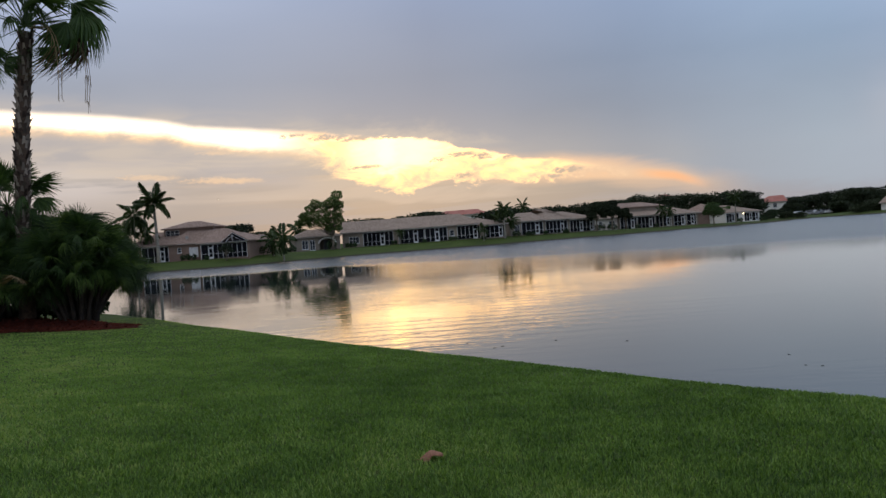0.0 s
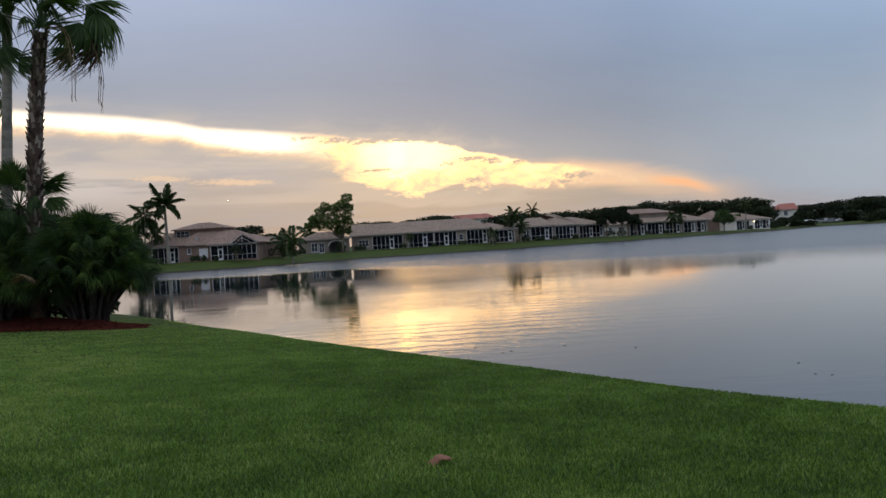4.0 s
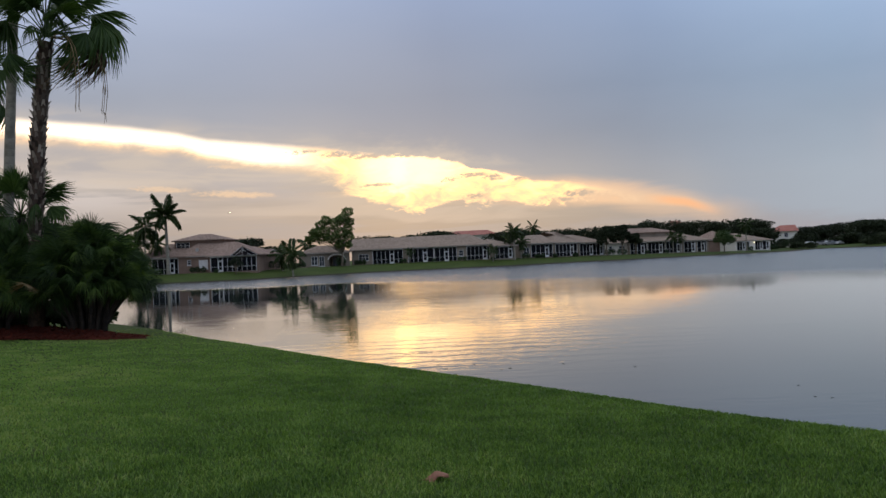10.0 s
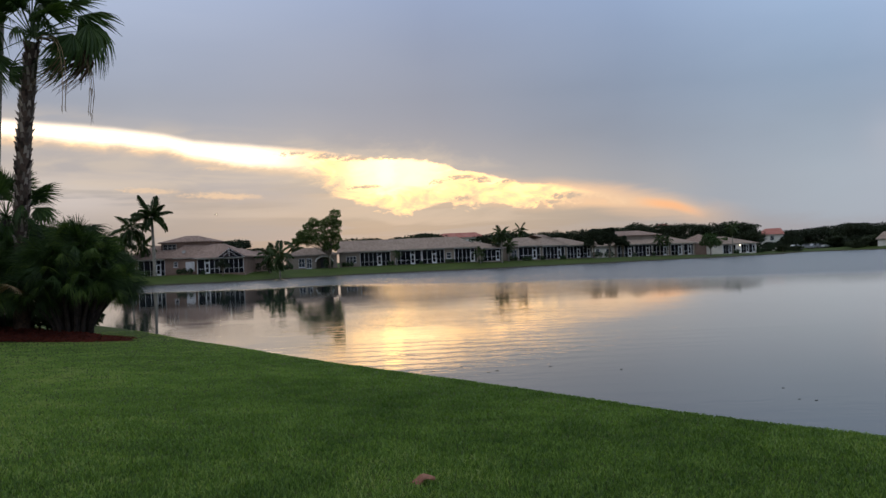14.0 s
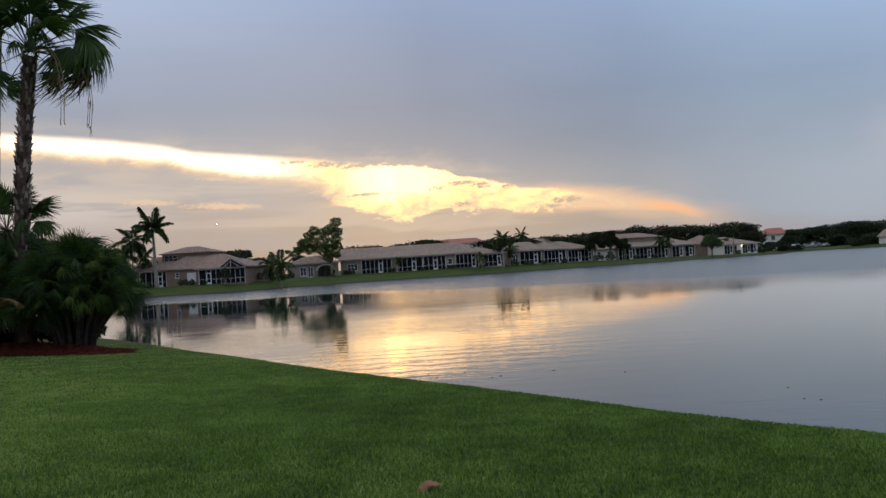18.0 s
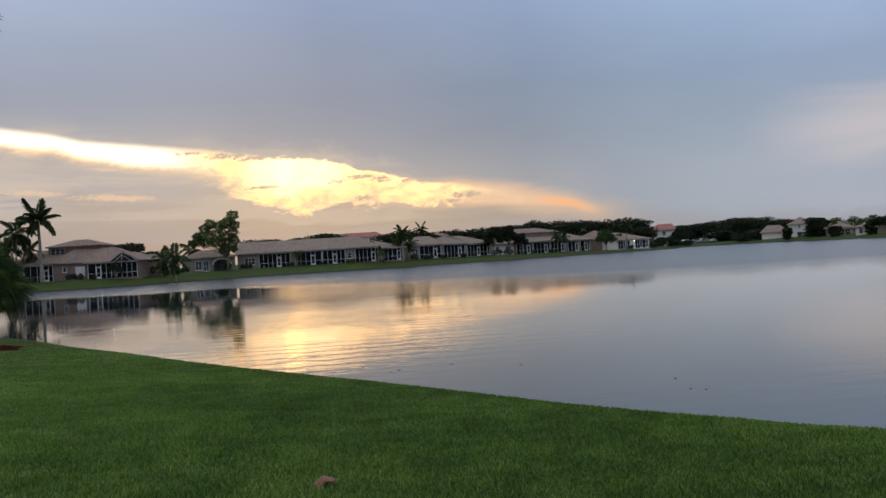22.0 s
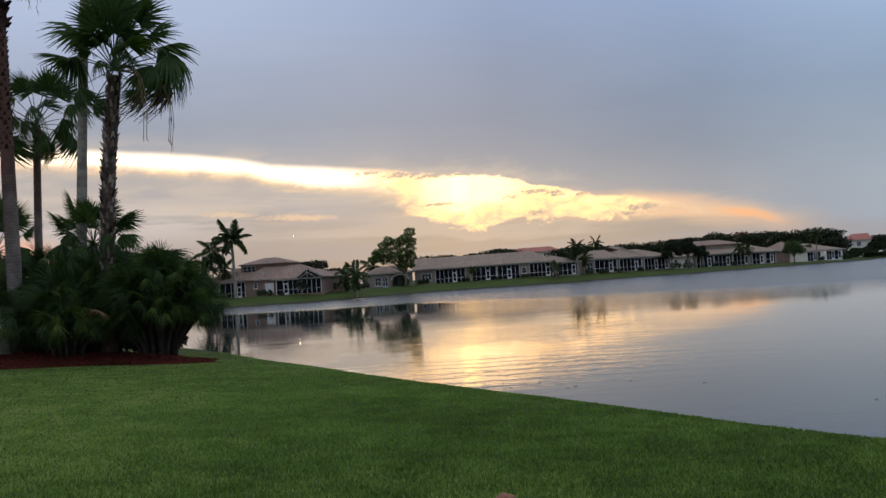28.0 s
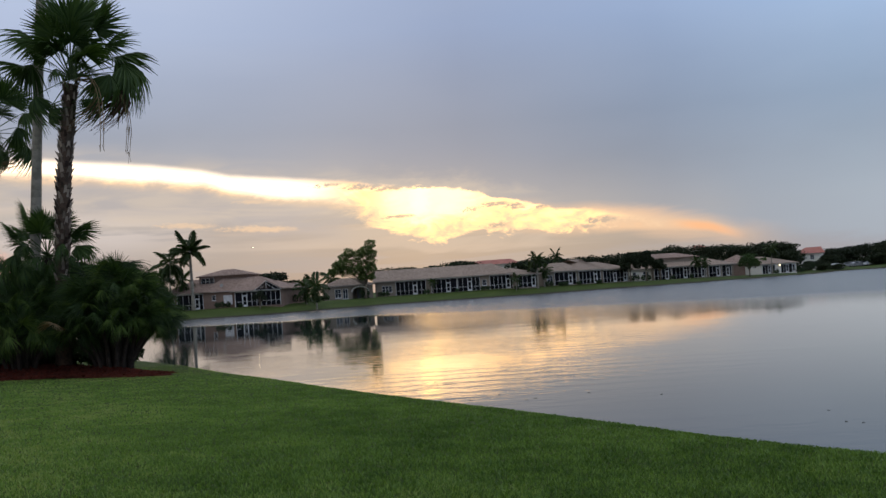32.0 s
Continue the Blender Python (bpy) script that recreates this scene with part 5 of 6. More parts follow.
broad_tree(-23.8, 198.0, 12.6, 9.9, RB, "large leafy tree with an open wind-blown crown beside the low house", 0.25, 0, 1000, 0.165, LEAF_OLIVE, 0.3,
           stout=0.6, lobes=((1.58, 0.23, 11.88, 1.4), (0.94, -0.68, 10.6, 1.46), (1.89, 0.46, 9.76, 1.22), (1.36, 0.0, 8.17, 1.46), (-0.23, 0.57, 9.97, 1.4), (-1.4, -0.46, 9.64, 1.46), (-3.19, 0.34, 10.17, 1.34), (-4.36, 0.0, 9.23, 1.4), (-5.11, 0.46, 7.64, 1.46), (-3.62, -0.68, 7.74, 1.71), (-1.93, 0.68, 7.64, 1.82), (-0.23, -0.46, 7.42, 1.71), (1.68, 0.34, 6.58, 1.27), (-5.95, 0.0, 6.58, 1.27), (-7.12, 0.23, 6.26, 0.96), (-4.36, 0.57, 6.26, 1.38), (-2.13, -0.57, 6.36, 1.49), (0.09, 0.23, 6.26, 1.38), (-6.17, 0.34, 7.74, 0.96), (-0.5, 0, 4.9, 1.2), (1.4, 0.2, 4.7, 1.0)))
broad_tree(-40.8, 172.0, 3.3, 3.2, RB, "small leafy tree in front of the screened porch", 0.3, 7, 220, 0.13, LEAF_DARK)
broad_tree(37.0, 219.0, 6.6, 5.2, RB, "round leafy tree with pale trunk in front of the houses", 0.40, 9, 1100, 0.19, LEAF_DARK)
broad_tree(41.1, 221.0, 7.0, 5.2, RB, "round leafy tree with pale trunk in front of the houses", 0.40, 9, 1100, 0.19, LEAF_DARK)
broad_tree(45.2, 225.0, 5.2, 3.6, RB, "small leafy tree in front of the houses", 0.42, 7, 900, 0.18, LEAF_DARK)
broad_tree(68.0, 229.0, 5.4, 5.6, RB, "spreading leafy tree with several stems on the bank", 0.35, 11, 520, 0.16)
broad_tree(75.8, 243.0, 4.6, 3.4, RB, "small leafy tree beside the end house", 0.3, 6, 240, 0.18)
SHRUBS = ((-49.4, 177.2, 3.2, 1.0, 1.3), (-45.1, 174.3, 0.9, 0.8, 0.8), (-36.1, 186.0, 2.6, 1.2, 2.0), (-33.1, 197.0, 3.2, 1.2, 1.2), (-24.1, 198.5, 2.2, 1.4, 2.2), (-20.4, 203.2, 2.6, 1.0, 1.2), (-10.8, 203.6, 1.4, 0.9, 1.0), (-4.1, 203.6, 0.9, 0.8, 0.8),
          (2.3, 203.4, 2.2, 0.9, 1.0), (9.1, 203.0, 1.2, 0.8, 0.9), (16.9, 209.6, 2.0, 1.0, 1.2), (20.2, 210.6, 2.4, 1.0, 1.0), (23.9, 212.5, 1.0, 0.9, 1.1), (29.0, 215.0, 1.4, 0.9, 1.0), (38.7, 226.0, 3.4, 1.2, 1.5), (41.9, 226.0, 2.6, 1.2, 1.4), (48.5, 227.5, 1.2, 0.9, 1.0),
          (53.6, 229.0, 1.0, 0.9, 1.0), (77.2, 238.0, 2.0, 1.0, 1.2), (85.1, 243.0, 2.4, 1.2, 1.6), (93.8, 262.0, 5.0, 2.0, 3.0))
for x, y, w, d, h in SHRUBS:
    shrub(x, y, w, d, h, RB)


def woods(name, rows, label, mat, per=760, size=0.32):
    """A far belt of trees: uneven heaps of leaves from the ground to the crowns, with trunks inside."""
    base = thing(name, pose(rows[0][0], rows[0][1], 0), label, "trees")
    base["kind"] = "stuff"
    s, t = Shape(), Shape()
    ox, oy = rows[0][0], rows[0][1]
    for x, y, top, w in rows:
        g = gz(x, y)
        t.tube([(x - ox, y - oy, g - 0.2), (x - ox, y - oy, g + (top - g) * 0.6)], [0.28, 0.16], 6)
        for f, q in ((0.16, 0.30), (0.38, 0.34), (0.58, 0.30), (0.72, 0.25), (0.82, 0.18)):
            a = RB.uniform(0, 6.28)
            c = (x - ox + math.cos(a) * w * 0.24, y - oy + math.sin(a) * w * 0.24, g + (top - g) * f)
            leaf_cloud(s, c, (w * RB.uniform(0.40, 0.56), w * 0.48, (top - g) * q), per, size, RB)
    part("trunks", t.mesh("trunks", BARK), base)
    part("foliage", s.mesh("foliage", mat), base)


woods("tree_belt", [(-52.5, 213.9, 8.0, 7), (-50.3, 213.9, 7.8, 7), (-48.3, 218.6, 8.2, 5), (-45.0, 218.6, 5.9, 7)],
      "trees behind the two-storey house", LEAF_DARK)
woods("tree_belt", [(-22.0, 249.4, 8.1, 9), (-19.7, 249.4, 8.1, 9), (-14.3, 249.4, 7.6, 7), (-9.7, 249.4, 8.0, 7), (-4.8, 240.8, 8.6, 8), (-2.6, 240.8, 8.6, 8), (-1.1, 240.8, 7.9, 6)],
      "trees showing over the long roof", LEAF_DARK)
woods("tree_belt", [(13.6, 258.0, 8.0, 8), (16.3, 258.0, 8.2, 9), (19.5, 258.0, 8.4, 9), (22.7, 258.0, 8.0, 9), (25.1, 258.0, 7.6, 8), (30.1, 266.6, 7.9, 9), (33.4, 266.6, 8.1, 8), (36.6, 266.6, 8.0, 9), (39.9, 266.6, 7.5, 9), (43.3, 266.6, 8.3, 10), (46.6, 266.6, 8.7, 9), (49.9, 266.6, 8.7, 9)],
      "belt of dark trees behind the row houses", LEAF_DARK)
woods("tree_belt", [(54.9, 275.2, 8.3, 10), (58.3, 275.2, 9.2, 10), (62.7, 279.5, 10.0, 11), (66.1, 279.5, 9.5, 10), (69.5, 279.5, 7.7, 9), (73.0, 279.5, 9.2, 11), (75.3, 275.2, 9.2, 10), (78.7, 275.2, 8.7, 10), (82.1, 275.2, 8.7, 11), (85.0, 270.9, 8.9, 11), (87.5, 268.3, 8.5, 10), (89.9, 266.6, 7.4, 9), (88.5, 258.0, 5.5, 6)],
      "tall dark wood behind the houses", LEAF_DARK)
woods("tree_belt", [(98.1, 271.8, 2.2, 3), (114.0, 301.0, 5.4, 7), (115.7, 301.0, 6.0, 10), (121.0, 302.7, 6.2, 10), (125.7, 302.7, 6.4, 11), (128.8, 301.0, 7.0, 11), (133.4, 301.0, 7.3, 12), (138.1, 301.0, 7.7, 12), (141.8, 301.0, 7.4, 11)],
      "dark wood round the head of the lake", LEAF_DARK)
woods("tree_belt", [(130.9, 290.0, 7.2, 10), (135.5, 290.0, 7.2, 10), (138.5, 288.0, 6.3, 9), (143.4, 288.0, 6.1, 9), (128.8, 267.0, 3.2, 5), (119.4, 274.0, 3.2, 7), (116.5, 274.0, 2.3, 5), (105.3, 276.0, 3.7, 6), (102.6, 274.0, 2.4, 4)],
      "dark wood behind the lakeside houses", LEAF_DARK)
woods("leafy_trees", [(130.7, 240.0, 5.3, 6), (132.5, 240.0, 4.5, 5), (124.6, 243.0, 2.8, 2.6), (130.5, 229.0, 2.4, 3), (134.6, 214.0, 4.1, 5), (133.1, 215.0, 3.4, 4), (138.8, 216.0, 4.7, 5), (141.1, 216.0, 5.0, 6), (143.9, 216.0, 4.7, 6)],
      "leafy trees between the lakeside houses", LEAF_DARK)
woods("thin_trees", [(152.3, 270.0, 4.8, 5), (155.2, 270.0, 5.4, 4), (158.2, 270.0, 4.8, 4), (160.9, 270.0, 5.4, 4), (163.6, 270.0, 4.7, 4), (166.3, 270.0, 5.5, 4), (162.9, 240.0, 5.2, 8), (167.2, 240.0, 5.3, 8), (149.1, 280.0, 5.0, 7)],
      "thin tall trees behind the lakeside houses", LEAF, per=200, size=0.26)



woods("waterside_bushes", [(117.6, 259.5, 1.6, 4), (120.6, 259.0, 2.6, 5), (124.0, 260.0, 3.0, 5), (127.0, 260.0, 1.6, 4), (98.5, 262.0, 1.2, 4), (102.5, 264.0, 0.8, 4)],
      "dark bushes growing down to the water", LEAF_DARK, per=420, size=0.2)


def car(x, y, turn, paint, label):
    base = thing("car", pose(x, y, gz(x, y), 0, 0, turn), label, "car", "cars parked under the trees")
    prof = [(-2.2, 0.35), (-2.25, 0.75), (-2.1, 0.95), (-1.55, 1.02), (-0.95, 1.45), (0.55, 1.47), (1.15, 1.02), (1.95, 0.9), (2.2, 0.7), (2.2, 0.35)]
    n = len(prof)
    v = [(a, s * (0.86 - 0.14 * max(0, b - 1.0)), b) for s in (-1, 1) for a, b in prof]
    f = [tuple(range(n - 1, -1, -1)), tuple(range(n, 2 * n))] + [(i, (i + 1) % n, n + (i + 1) % n, n + i) for i in range(n)]
    part("body", Shape().add(v, f).mesh("body", paint), base)
    for s in (-1, 1):
        part("side_window", Shape().box(-1.0, 0.75, s * 0.835 - 0.012, s * 0.835 + 0.012, 1.04, 1.38).mesh("side_window", GLASS), base)
        for a in (-1.35, 1.35):
            w = part("wheel", Shape().tube([(a, s * 0.66, 0.32), (a, s * 0.88, 0.32)], [0.32, 0.32], 14).mesh("wheel", TYRE), base)
            part("rim", Shape().tube([(a, s * 0.87, 0.32), (a, s * 0.895, 0.32)], [0.19, 0.17], 10).mesh("rim", CONCRETE), w)
    return base


car(106.8, 274.0, 20, CAR_WHITE, "white car parked under the trees by the lake")
car(110.3, 274.0, -15, CAR_GREY, "grey car parked under the trees by the lake")
car(112.3, 274.0, 30, CAR_GREY, "grey car parked under the trees by the lake")
car(114.3, 274.0, 10, CAR_GREY, "grey car parked under the trees by the lake")
car(116.2, 274.0, 25, CAR_WHITE, "white car parked under the trees by the lake")



# ---- the palm bed by the lawn ----
RP = random.Random(5)


def build_bed():
    """The mulch bed: a low mounded sheet a little above the soil, with loose chips on it."""
    xs, ys = np.arange(-31, -8.5, 0.3), np.arange(25, 39, 0.3)
    X, Y = np.meshgrid(xs, ys)
    D = bed_distance(X.ravel(), Y.ravel()) + 0.12 * np.sin(X.ravel() * 5.1) * np.sin(Y.ravel() * 4.3)
    Z = ground_z(X.ravel(), Y.ravel()) + np.clip(D, -0.3, 0.12) * 0.5
    nx = len(xs)
    s = Shape()
    s.v = np.stack([X.ravel(), Y.ravel(), Z], 1).tolist()
    keep = (D > -0.3).reshape(X.shape)
    for j in range(len(ys) - 1):
        for i in range(nx - 1):
            if keep[j:j + 2, i:i + 2].all():
                s.f.append((j * nx + i, j * nx + i + 1, (j + 1) * nx + i + 1, (j + 1) * nx + i))
    bed = tagged(new("mulch_bed", s.mesh("mulch_bed", MULCH, True)), "red wood-mulch bed under the palms", "flower bed", kind="structure")
    c = Shape()
    g = np.random.default_rng(8)
    x, y = g.uniform(-24, -9, 9000), g.uniform(25.2, 31, 9000)
    ok = bed_distance(x, y) > -0.05
    x, y = x[ok], y[ok]
    for px, py, pz in zip(x, y, ground_z(x, y) + 0.07):
        m = Matrix.Translation((px, py, pz)) @ pose(0, 0, 0, RP.uniform(-40, 40), RP.uniform(-40, 40), RP.uniform(0, 360))
        L, w = RP.uniform(0.03, 0.08), RP.uniform(0.01, 0.022)
        c.add([m @ Vector(p) for p in ((-L, -w, 0), (L, -w, 0), (L, w, 0), (-L, w, 0), (0, 0, 0.015))], [(0, 1, 4), (1, 2, 4), (2, 3, 4), (3, 0, 4), (3, 2, 1, 0)])
    tagged(part("mulch_chips", c.mesh("mulch_chips", CHIPS), bed), kind="stuff")


build_bed()
p1 = fan_palm(-13.75, 30.0, 9.5, RP, 0.235, 0.215, (0.7, 0), 0, 1.2, True, 0, "tall fan palm with a shaggy trunk and drooping old leaves", boots_from=0.3)
P1_TOP = Matrix.Translation((0.7, 0, 9.7))
# kinds: 0 young, 1 full-grown, 2 old and hanging, 3 withered
for turn, tilt, kind, k in ((205, 87, 0, 1.3), (60, 84, 0, 1.35), (-65, 80, 0, 1.25), (130, 80, 0, 1.3), (20, 70, 0, 1.28), (-20, 62, 0, 1.2), (35, 52, 0, 1.2), (85, 60, 1, 1.15), (250, 68, 1, 1.15),
                            (28, 34, 1, 1.3), (5, 18, 2, 1.4), (50, 20, 2, 1.3), (-20, 2, 2, 1.25), (15, -10, 3, 1.3), (4, -36, 2, 0.85), (-45, 26, 1, 1.1),
                            (190, 57, 1, 1.3), (184, 24, 1, 1.3), (172, 30, 2, 1.2), (200, -22, 2, 0.95), (182, -48, 2, 0.95), (100, 26, 1, 1.0),
                            (-65, 64, 1, 0.95), (-30, 52, 1, 0.9), (-105, 50, 1, 0.95), (300, 40, 2, 0.85), (90, 42, 1, 1.0), (330, 74, 1, 0.95), (-88, 48, 1, 0.9), (-62, 30, 2, 0.85), (-118, 34, 1, 0.85), (-95, 14, 2, 0.7), (70, 12, 2, 0.9)):
    me = RP.choice((FANS_YOUNG, FANS, FANS_OLD, FANS_WORN)[kind])
    part("frond", me, p1, P1_TOP @ pose(0, 0, 0, 0, 0, turn) @ pose(0, 0, 0, RP.uniform(-18, 18), -tilt, 0) @ Matrix.Scale(k * RP.uniform(0.94, 1.06), 4), "withered brown leaf" if kind == 3 else "")
part("dry_frond", FANS_DRY[0], p1, Matrix.Translation((0.7, 0, 9.5)) @ pose(0, 0, 0, 0, 20, -4) @ Matrix.Scale(0.95, 4), "withered tan hanging leaf")
strands(p1, (0.8, 0, 9.6), RP, 5, 1.75, 2.7, turn=-12)
p3 = fan_palm(-17.55, 31.0, 14.5, RP, 0.27, 0.21, (-0.1, 0), 24, 1.25, True, 1, "tall fan palm with a slim reddish trunk", trunk=RED_TRUNK, boots_from=0.5, low=-8)
for i in range(46):
    a, z = i * 137.5, 11.7 + 2.6 * i / 46 + RP.uniform(-0.1, 0.1)
    part("leaf_base", RP.choice(BASES_RED), p3, Matrix.Translation((0, 0, z)) @ pose(0, 0, 0, 0, 0, a) @ Matrix.Translation((0.19, 0, 0)) @ pose(0, 0, 0, 0, RP.uniform(-5, 28), 0) @ Matrix.Diagonal((2.3, 2.2, RP.uniform(1.5, 2.6), 1)))
strands(p3, (0, 0, 14.0), RP, 6, 1.4, 3.6, turn=195)
strands(p3, (0, 0, 14.0), RP, 2, 1.3, 1.8, turn=-10)
fan_palm(-18.8, 35.0, 9.3, RP, 0.17, 0.14, (0.25, 0), 21, 1.0, True, 2, "slender fan palm with a round green crown", trunk=RED_TRUNK, boots_from=0.86)
fan_palm(-23.0, 36.0, 5.7, RP, 0.2, 0.17, (0.1, 0), 24, 0.95, True, 3, "short fan palm with a shaggy trunk behind the bed")
fan_palm(-20.6, 30.5, 5.9, RP, 0.2, 0.17, (0.1, 0), 24, 1.0, True, 3, "short fan palm with a dark full crown")
fan_palm(-25.3, 35.5, 11.0, RP, 0.21, 0.16, (0.1, 0), 26, 1.1, True, 3, "tall fan palm at the back of the bed", trunk=RED_TRUNK, boots_from=0.85)
fan_palm(-22.4, 38.0, 4.6, RP, 0.2, 0.17, (0.1, 0), 26, 1.0, True, 3, "short fan palm at the back of the bed", low=-40)
fan_palm(-25.2, 37.0, 5.6, RP, 0.2, 0.17, (0.1, 0), 26, 1.05, True, 3, "short fan palm at the back of the bed", low=-40)
young = fan_palm(-14.72, 30.5, 3.75, RP, 0.17, 0.15, (0.35, 0), 46, 0.78, False, 0, "young fan palm with a skirt of dead leaves", low=-50, trunk=DARK_STEM)
for i in range(13):
    m = Matrix.Translation((0.35, 0, 3.6 - 0.06 * i)) @ pose(0, 0, 0, RP.uniform(-30, 30), RP.uniform(68, 84), i * 137.5) @ Matrix.Scale(RP.uniform(0.6, 0.78), 4)
    part("dead_frond", FANS_WORN[0], young, m, "dead brown leaf hanging against the stem")
for x, y, top, r, label in ((-15.25, 31.0, (1.3, 0), 0.19, "straight smooth grey palm trunk rising out of the bed"), (-17.35, 29.6, (-3.1, 0), 0.215, "leaning smooth grey palm trunk"), (-20.6, 33.0, (-1.0, 0), 0.2, "smooth grey palm trunk leaning slightly")):
    base = thing("royal_palm", pose(x, y, gz(x, y) - 0.1), label, "palm tree", "palms in the mulch bed")
    h = 18.5
    pts = [(top[0] * (0.75 * u + 0.25 * u * u), 0, h * u) for u in [i / 24 for i in range(25)]]
    rad = [r * (1 + 0.75 * max(0, 1 - i / 2.2) ** 1.5 + 0.03 * math.sin(i * 1.1) - 0.012 * i) for i in range(25)]
    part("trunk", Shape().tube(pts, rad, 14).mesh("trunk", GREY_TRUNK, True), base)
    part("crownshaft", Shape().tube([pts[-1], Vector(pts[-1]) + Vector((0, 0, 1.5))], [r * 0.8, r * 0.4], 10).mesh("crownshaft", FAN_BRIGHT, True), base)
    for turn, tilt, u in crown_poses(RP, 9, 75, 5):
        part("frond", RP.choice(FEATHERS), base, Matrix.Translation(Vector(pts[-1]) + Vector((0, 0, 1.4))) @ pose(0, 0, 0, 0, 0, turn) @ pose(0, 0, 0, 0, -tilt, 0))
clump = palm_clump(-11.98, 29.8, 34, RP, 1.5, 1.15, 2.72, 15, "dense clump of dark green fan palms with leaning stems", scale=0.86, low=8)
part("dry_frond", fan_leaf(RNG, 0.6, 0.6, 24, 0.3, 190, 25, 10, 0.36, DRY), clump, Matrix.Translation((-1.0, -1.3, 1.5)) @ pose(0, 0, 0, 0, -28, -100), "withered tan leaf")
for out, side, h in ((1.15, -0.35, 1.9), (1.5, -0.2, 1.65), (1.35, 0.25, 1.4)):
    pts = [Vector((0.45 + (out - 0.45) * u ** 1.3, side * u, h * u)) for u in (0, 0.25, 0.5, 0.75, 1)]
    part("stem", Shape().tube(pts, [0.08, 0.07, 0.07, 0.075, 0.085], 8).mesh("stem", DARK_STEM, True), clump)
    for turn, tilt, u in crown_poses(RP, 14, 78, -22, RP.uniform(0, 360), 18):
        part("frond", RP.choice(BUSH_FANS), clump, Matrix.Translation(pts[-1]) @ pose(0, 0, 0, 0, 0, turn) @ pose(0, 0, 0, RP.uniform(-30, 30), -tilt, 0) @ Matrix.Scale(RP.uniform(0.62, 0.85), 4))
palm_clump(-14.9, 29.4, 15, RP, 1.3, 0.75, 2.1, 13, "clump of green fan palms in red mulch", scale=0.9, low=-2)
palm_clump(-17.0, 31.2, 12, RP, 1.2, 0.6, 1.9, 13, "low clump of fan palms among the tall trunks", scale=0.9, low=-4)
palm_clump(-19.4, 28.7, 15, RP, 1.5, 0.55, 2.2, 14, "low clump of fan palms at the bed's edge", scale=0.95, low=-8)
palm_clump(-17.8, 34.0, 13, RP, 1.7, 1.4, 3.3, 13, "clump of fan palms behind the tall trunks")
palm_clump(-22.8, 31.5, 14, RP, 1.9, 1.0, 3.4, 13, "clump of fan palms at the back of the bed")
for x, y, w, h in ((-12.5, 31.0, 2.0, 1.2), (-13.9, 31.6, 2.4, 1.6), (-15.9, 32.4, 2.8, 1.8), (-18.6, 31.5, 2.8, 1.7), (-21.0, 31.0, 3.0, 1.9), (-20.6, 29.6, 2.2, 1.2), (-19.8, 34.5, 3.4, 2.2), (-23.5, 34.5, 4.0, 2.6)):
    shrub(x, y, w, 1.4, h, RP, "dark low undergrowth between the palms", "undergrowth", HEDGE, 1200, 0.11, "undergrowth in the bed")

# bits of weed afloat near the bank
for x, y in ((1.20, 21.50), (0.40, 22.60), (1.00, 21.30), (4.00, 20.80), (6.30, 17.10), (6.10, 15.80), (6.30, 15.60), (-0.30, 21.90), (-0.50, 22.80), (2.50, 21.90)):
    pts = [(0.0, 0.0, 0.006)]
    for i in range(RP.randrange(3, 6)):
        px, py, _ = pts[-1]
        pts.append((px + RP.uniform(0.008, 0.024), py + RP.uniform(-0.012, 0.012), RP.uniform(0.0, 0.008)))
    s = Shape().tube(pts, [RP.uniform(0.003, 0.007) for _ in pts], 5)
    weed = tagged(new("floating_weed", s.mesh("floating_weed", DEBRIS)), "small dark clump of weed floating on the lake", "water weed", "weed afloat near the bank")
    weed.matrix_basis = pose(x, y, WATER_Z)

# a curled dry leaf lying on the grass
s = Shape()
LEAF_N = 14
for i in range(LEAF_N):
    for j in range(7):
        u, v = i / (LEAF_N - 1), (j - 3) / 3
        half = 0.062 * math.sin(math.pi * min(1, u * 0.92 + 0.06)) ** 0.7
        rise = min(1, max(0, (u - 0.28) * 5))
        s.v.append((0.20 * (u - 0.5), v * half, 0.012 + 0.055 * math.sin(math.pi * min(1, 0.25 + 0.66 * u)) * rise - 0.020 * v * v * rise + 0.008 * v * (u < 0.4) + 0.005 * math.sin(11 * u + 5 * v)))
for i in range(LEAF_N - 1):
    for j in range(6):
        k = i * 7 + j
        s.f.append((k, k + 1, k + 8, k + 7))
fallen = tagged(new("fallen_leaf", s.mesh("fallen_leaf", BROWN_LEAF, True)), "curled dry brown leaf lying on the grass", "leaf")
fallen.matrix_basis = pose(-0.22, 7.86, -0.315, 8, -6, 12)
thick = fallen.modifiers.new("thickness", "SOLIDIFY")
thick.thickness = 0.004
part("leaf_stalk", Shape().tube([(-0.09, 0, 0.012), (-0.12, 0.01, 0.02), (-0.15, 0.015, 0.012)], [0.004, 0.003, 0.003], 5).mesh("leaf_stalk", BROWN_LEAF), fallen)


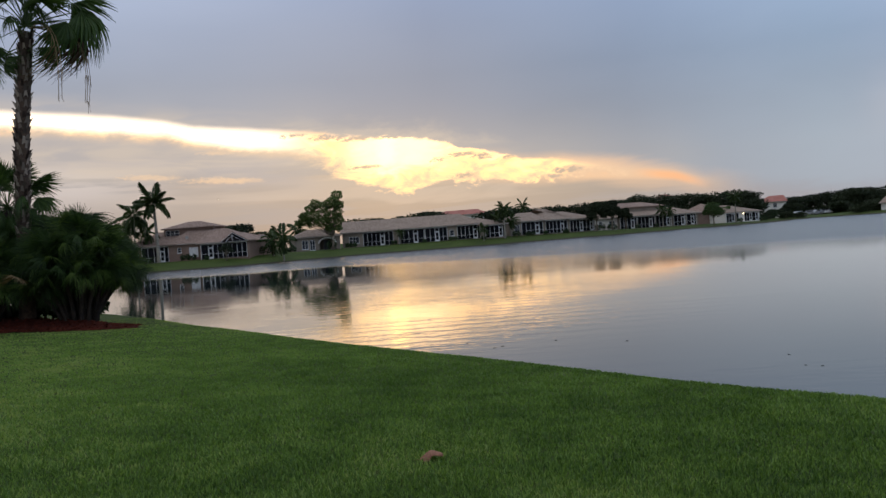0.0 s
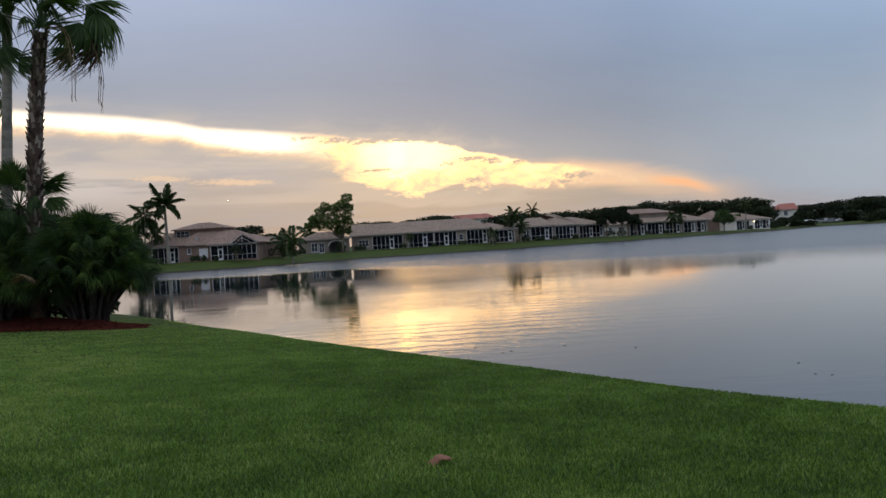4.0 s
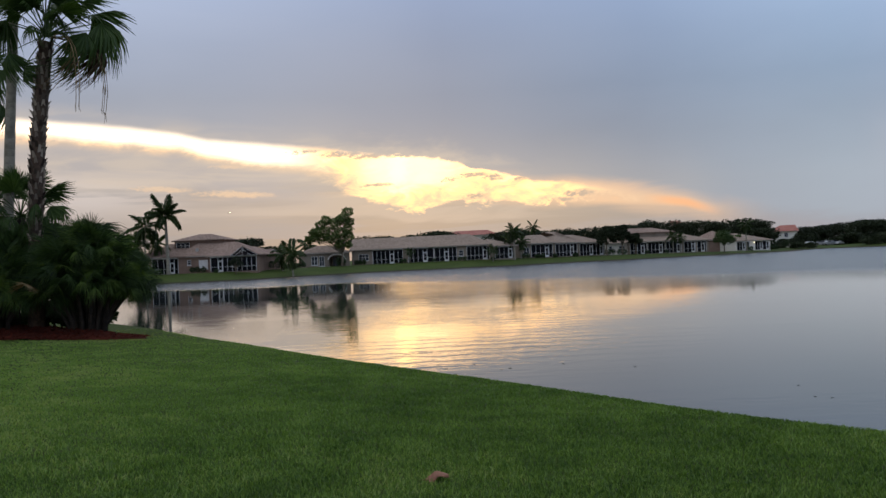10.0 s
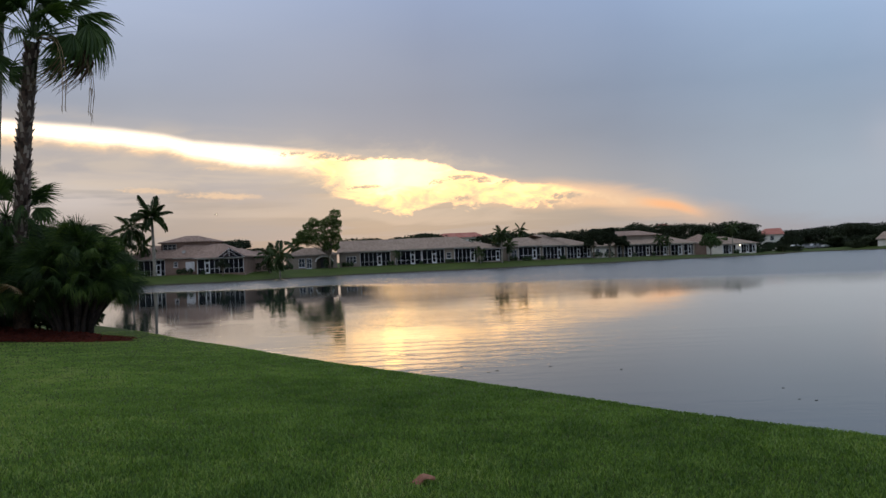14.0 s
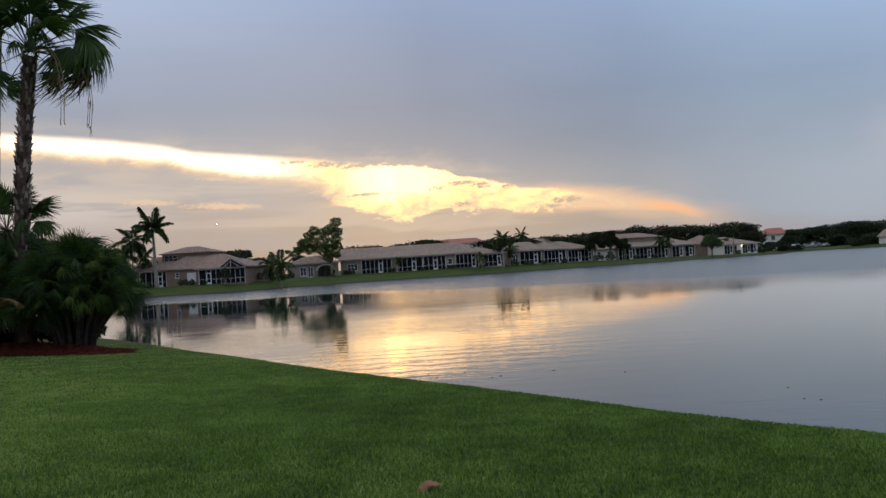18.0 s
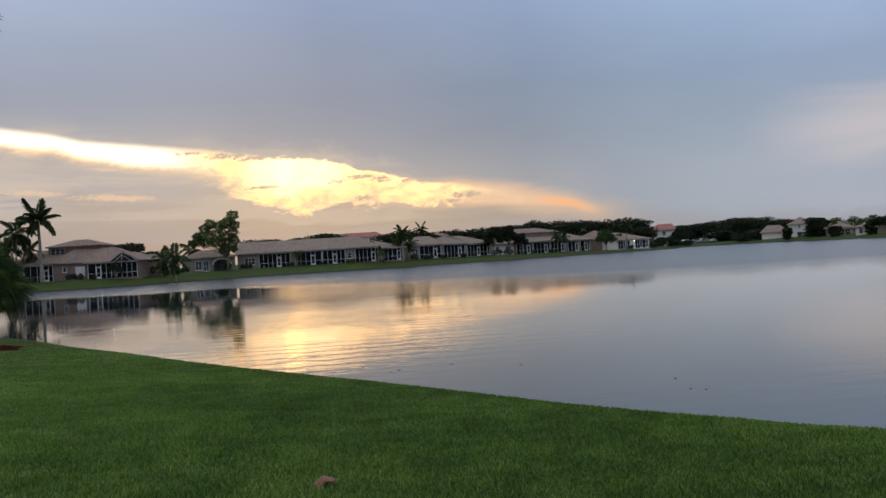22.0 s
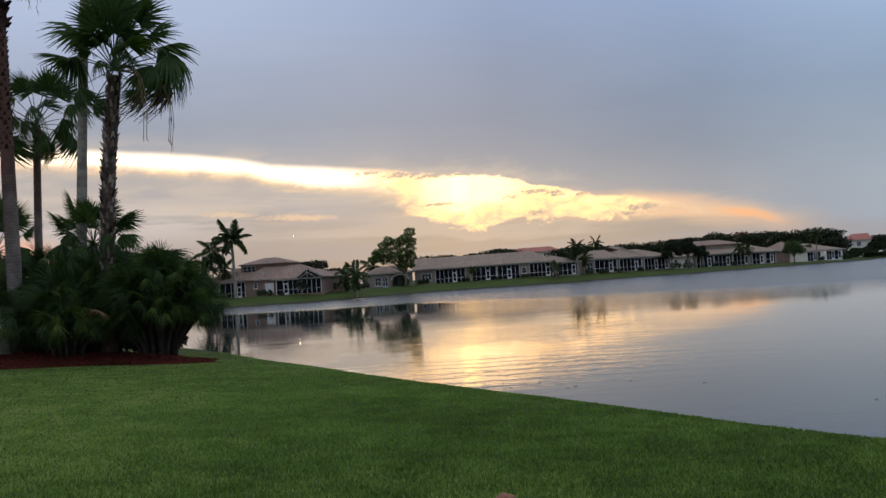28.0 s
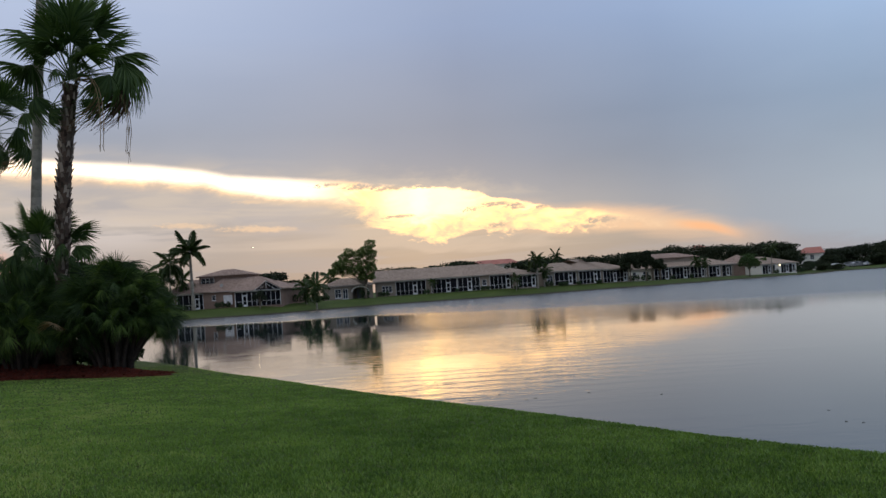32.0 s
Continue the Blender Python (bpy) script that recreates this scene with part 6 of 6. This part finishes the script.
# an aircraft far off, its landing light lit
plane = thing("aircraft", pose(-629, 2600, 153, 0, 0, 101), "distant aircraft with a bright landing light", "aircraft")
part("fuselage", Shape().tube([(-8, 0, 0), (-7, 0, 0.2), (-2, 0, 0.3), (5, 0, 0.3), (8, 0, 0.7)], [0.2, 0.6, 0.7, 0.7, 0.2], 10).mesh("fuselage", CAR_WHITE, True), plane)
part("wing", Shape().box(-1.2, 1.4, -5, 5, -0.1, 0.1).mesh("wing", CAR_GREY), plane)
part("tail_fin", Shape().box(6.2, 7.8, -0.08, 0.08, 0.7, 1.6).mesh("tail_fin", CAR_GREY), plane)
part("landing_light", Shape().tube([(-8.2, -1.0, 0), (-9.0, -1.0, 0)], [0.8, 0.7], 12).mesh("landing_light", GLOW), plane, label="bright white landing light")

# a dark float moored near the far bank
raft = thing("fountain_float", pose(83.4, 124.6, WATER_Z), "dark round fountain float on the lake", "float")
part("hull", Shape().tube([(0, 0, -0.3), (0, 0, 0.25), (0, 0, 0.5)], [1.9, 2.0, 1.5], 20).mesh("hull", TYRE, True), raft)
part("nozzle", Shape().tube([(0, 0, 0.5), (0, 0, 0.9)], [0.25, 0.12], 10).mesh("nozzle", CONCRETE), raft)


# ---- grass, last ----
def build_grass():
    """Blades of turf over the near lawn, set closer where the camera stands; one mesh."""
    rng = np.random.default_rng(3)
    n = 540000
    r = 4.6 * (36 / 4.6) ** (rng.random(n) ** 0.9)
    a = np.radians(rng.uniform(-41, 41, n))
    x, y = r * np.sin(a), r * np.cos(a)
    s = shore_distance(x, y)
    ok = (s > 0.9) & (bed_distance(x, y) < -0.02)
    x, y, r = x[ok], y[ok], r[ok]
    # thinner turf all round the spot where the camera stands
    m = 40000
    ra, aa = 22 * rng.random(m) ** 0.8, rng.uniform(-np.pi, np.pi, m)
    out = (ra < 4.6) | (np.abs(aa) > radians(40))
    x, y, r = np.append(x, (ra * np.sin(aa))[out]), np.append(y, (ra * np.cos(aa))[out]), np.append(r, ra[out] * 2.5)
    n = len(x)
    z = ground_z(x, y) - 0.008
    clump = 0.75 + 0.5 * np.sin(x * 2.1 + 1.7 * np.sin(y * 1.3)) * np.sin(y * 2.7 + 1.1 * np.sin(x * 1.9))
    h = rng.uniform(0.026, 0.06, n) * (0.8 + 0.3 * clump) * np.clip(1.2 - r / 45, 0.5, 1.0)
    w = rng.uniform(0.003, 0.0055, n) * np.clip(r / 6, 1, 4)
    t = rng.uniform(0, 2 * np.pi, n)
    lean = rng.uniform(0.1, 0.95, n) * h
    la = rng.uniform(0, 2 * np.pi, n)
    cx, sx, lx, ly = np.cos(t) * w, np.sin(t) * w, np.cos(la) * lean, np.sin(la) * lean
    P = np.empty((n, 5, 3))
    P[:, 0] = np.stack([x - cx, y - sx, z], 1)
    P[:, 1] = np.stack([x + cx, y + sx, z], 1)
    P[:, 2] = np.stack([x + cx * 0.8 + lx * 0.35, y + sx * 0.8 + ly * 0.35, z + h * 0.62], 1)
    P[:, 3] = np.stack([x - cx * 0.8 + lx * 0.35, y - sx * 0.8 + ly * 0.35, z + h * 0.62], 1)
    P[:, 4] = np.stack([x + lx, y + ly, z + h], 1)
    me = bpy.data.meshes.new("lawn_grass")
    me.vertices.add(5 * n)
    me.vertices.foreach_set("co", P.ravel())
    i = np.arange(n)[:, None] * 5
    loops = np.concatenate([i + [0, 1, 2, 3], i + [3, 2, 4]], 1)
    me.loops.add(7 * n)
    me.loops.foreach_set("vertex_index", loops.ravel())
    me.polygons.add(2 * n)
    starts = np.stack([np.arange(n) * 7, np.arange(n) * 7 + 4], 1)
    me.polygons.foreach_set("loop_start", starts.ravel())
    me.materials.append(BLADES)
    me.update(calc_edges=True)
    tagged(new("lawn_grass", me), "short green mown grass of the lawn", "grass", kind="stuff")


build_grass()
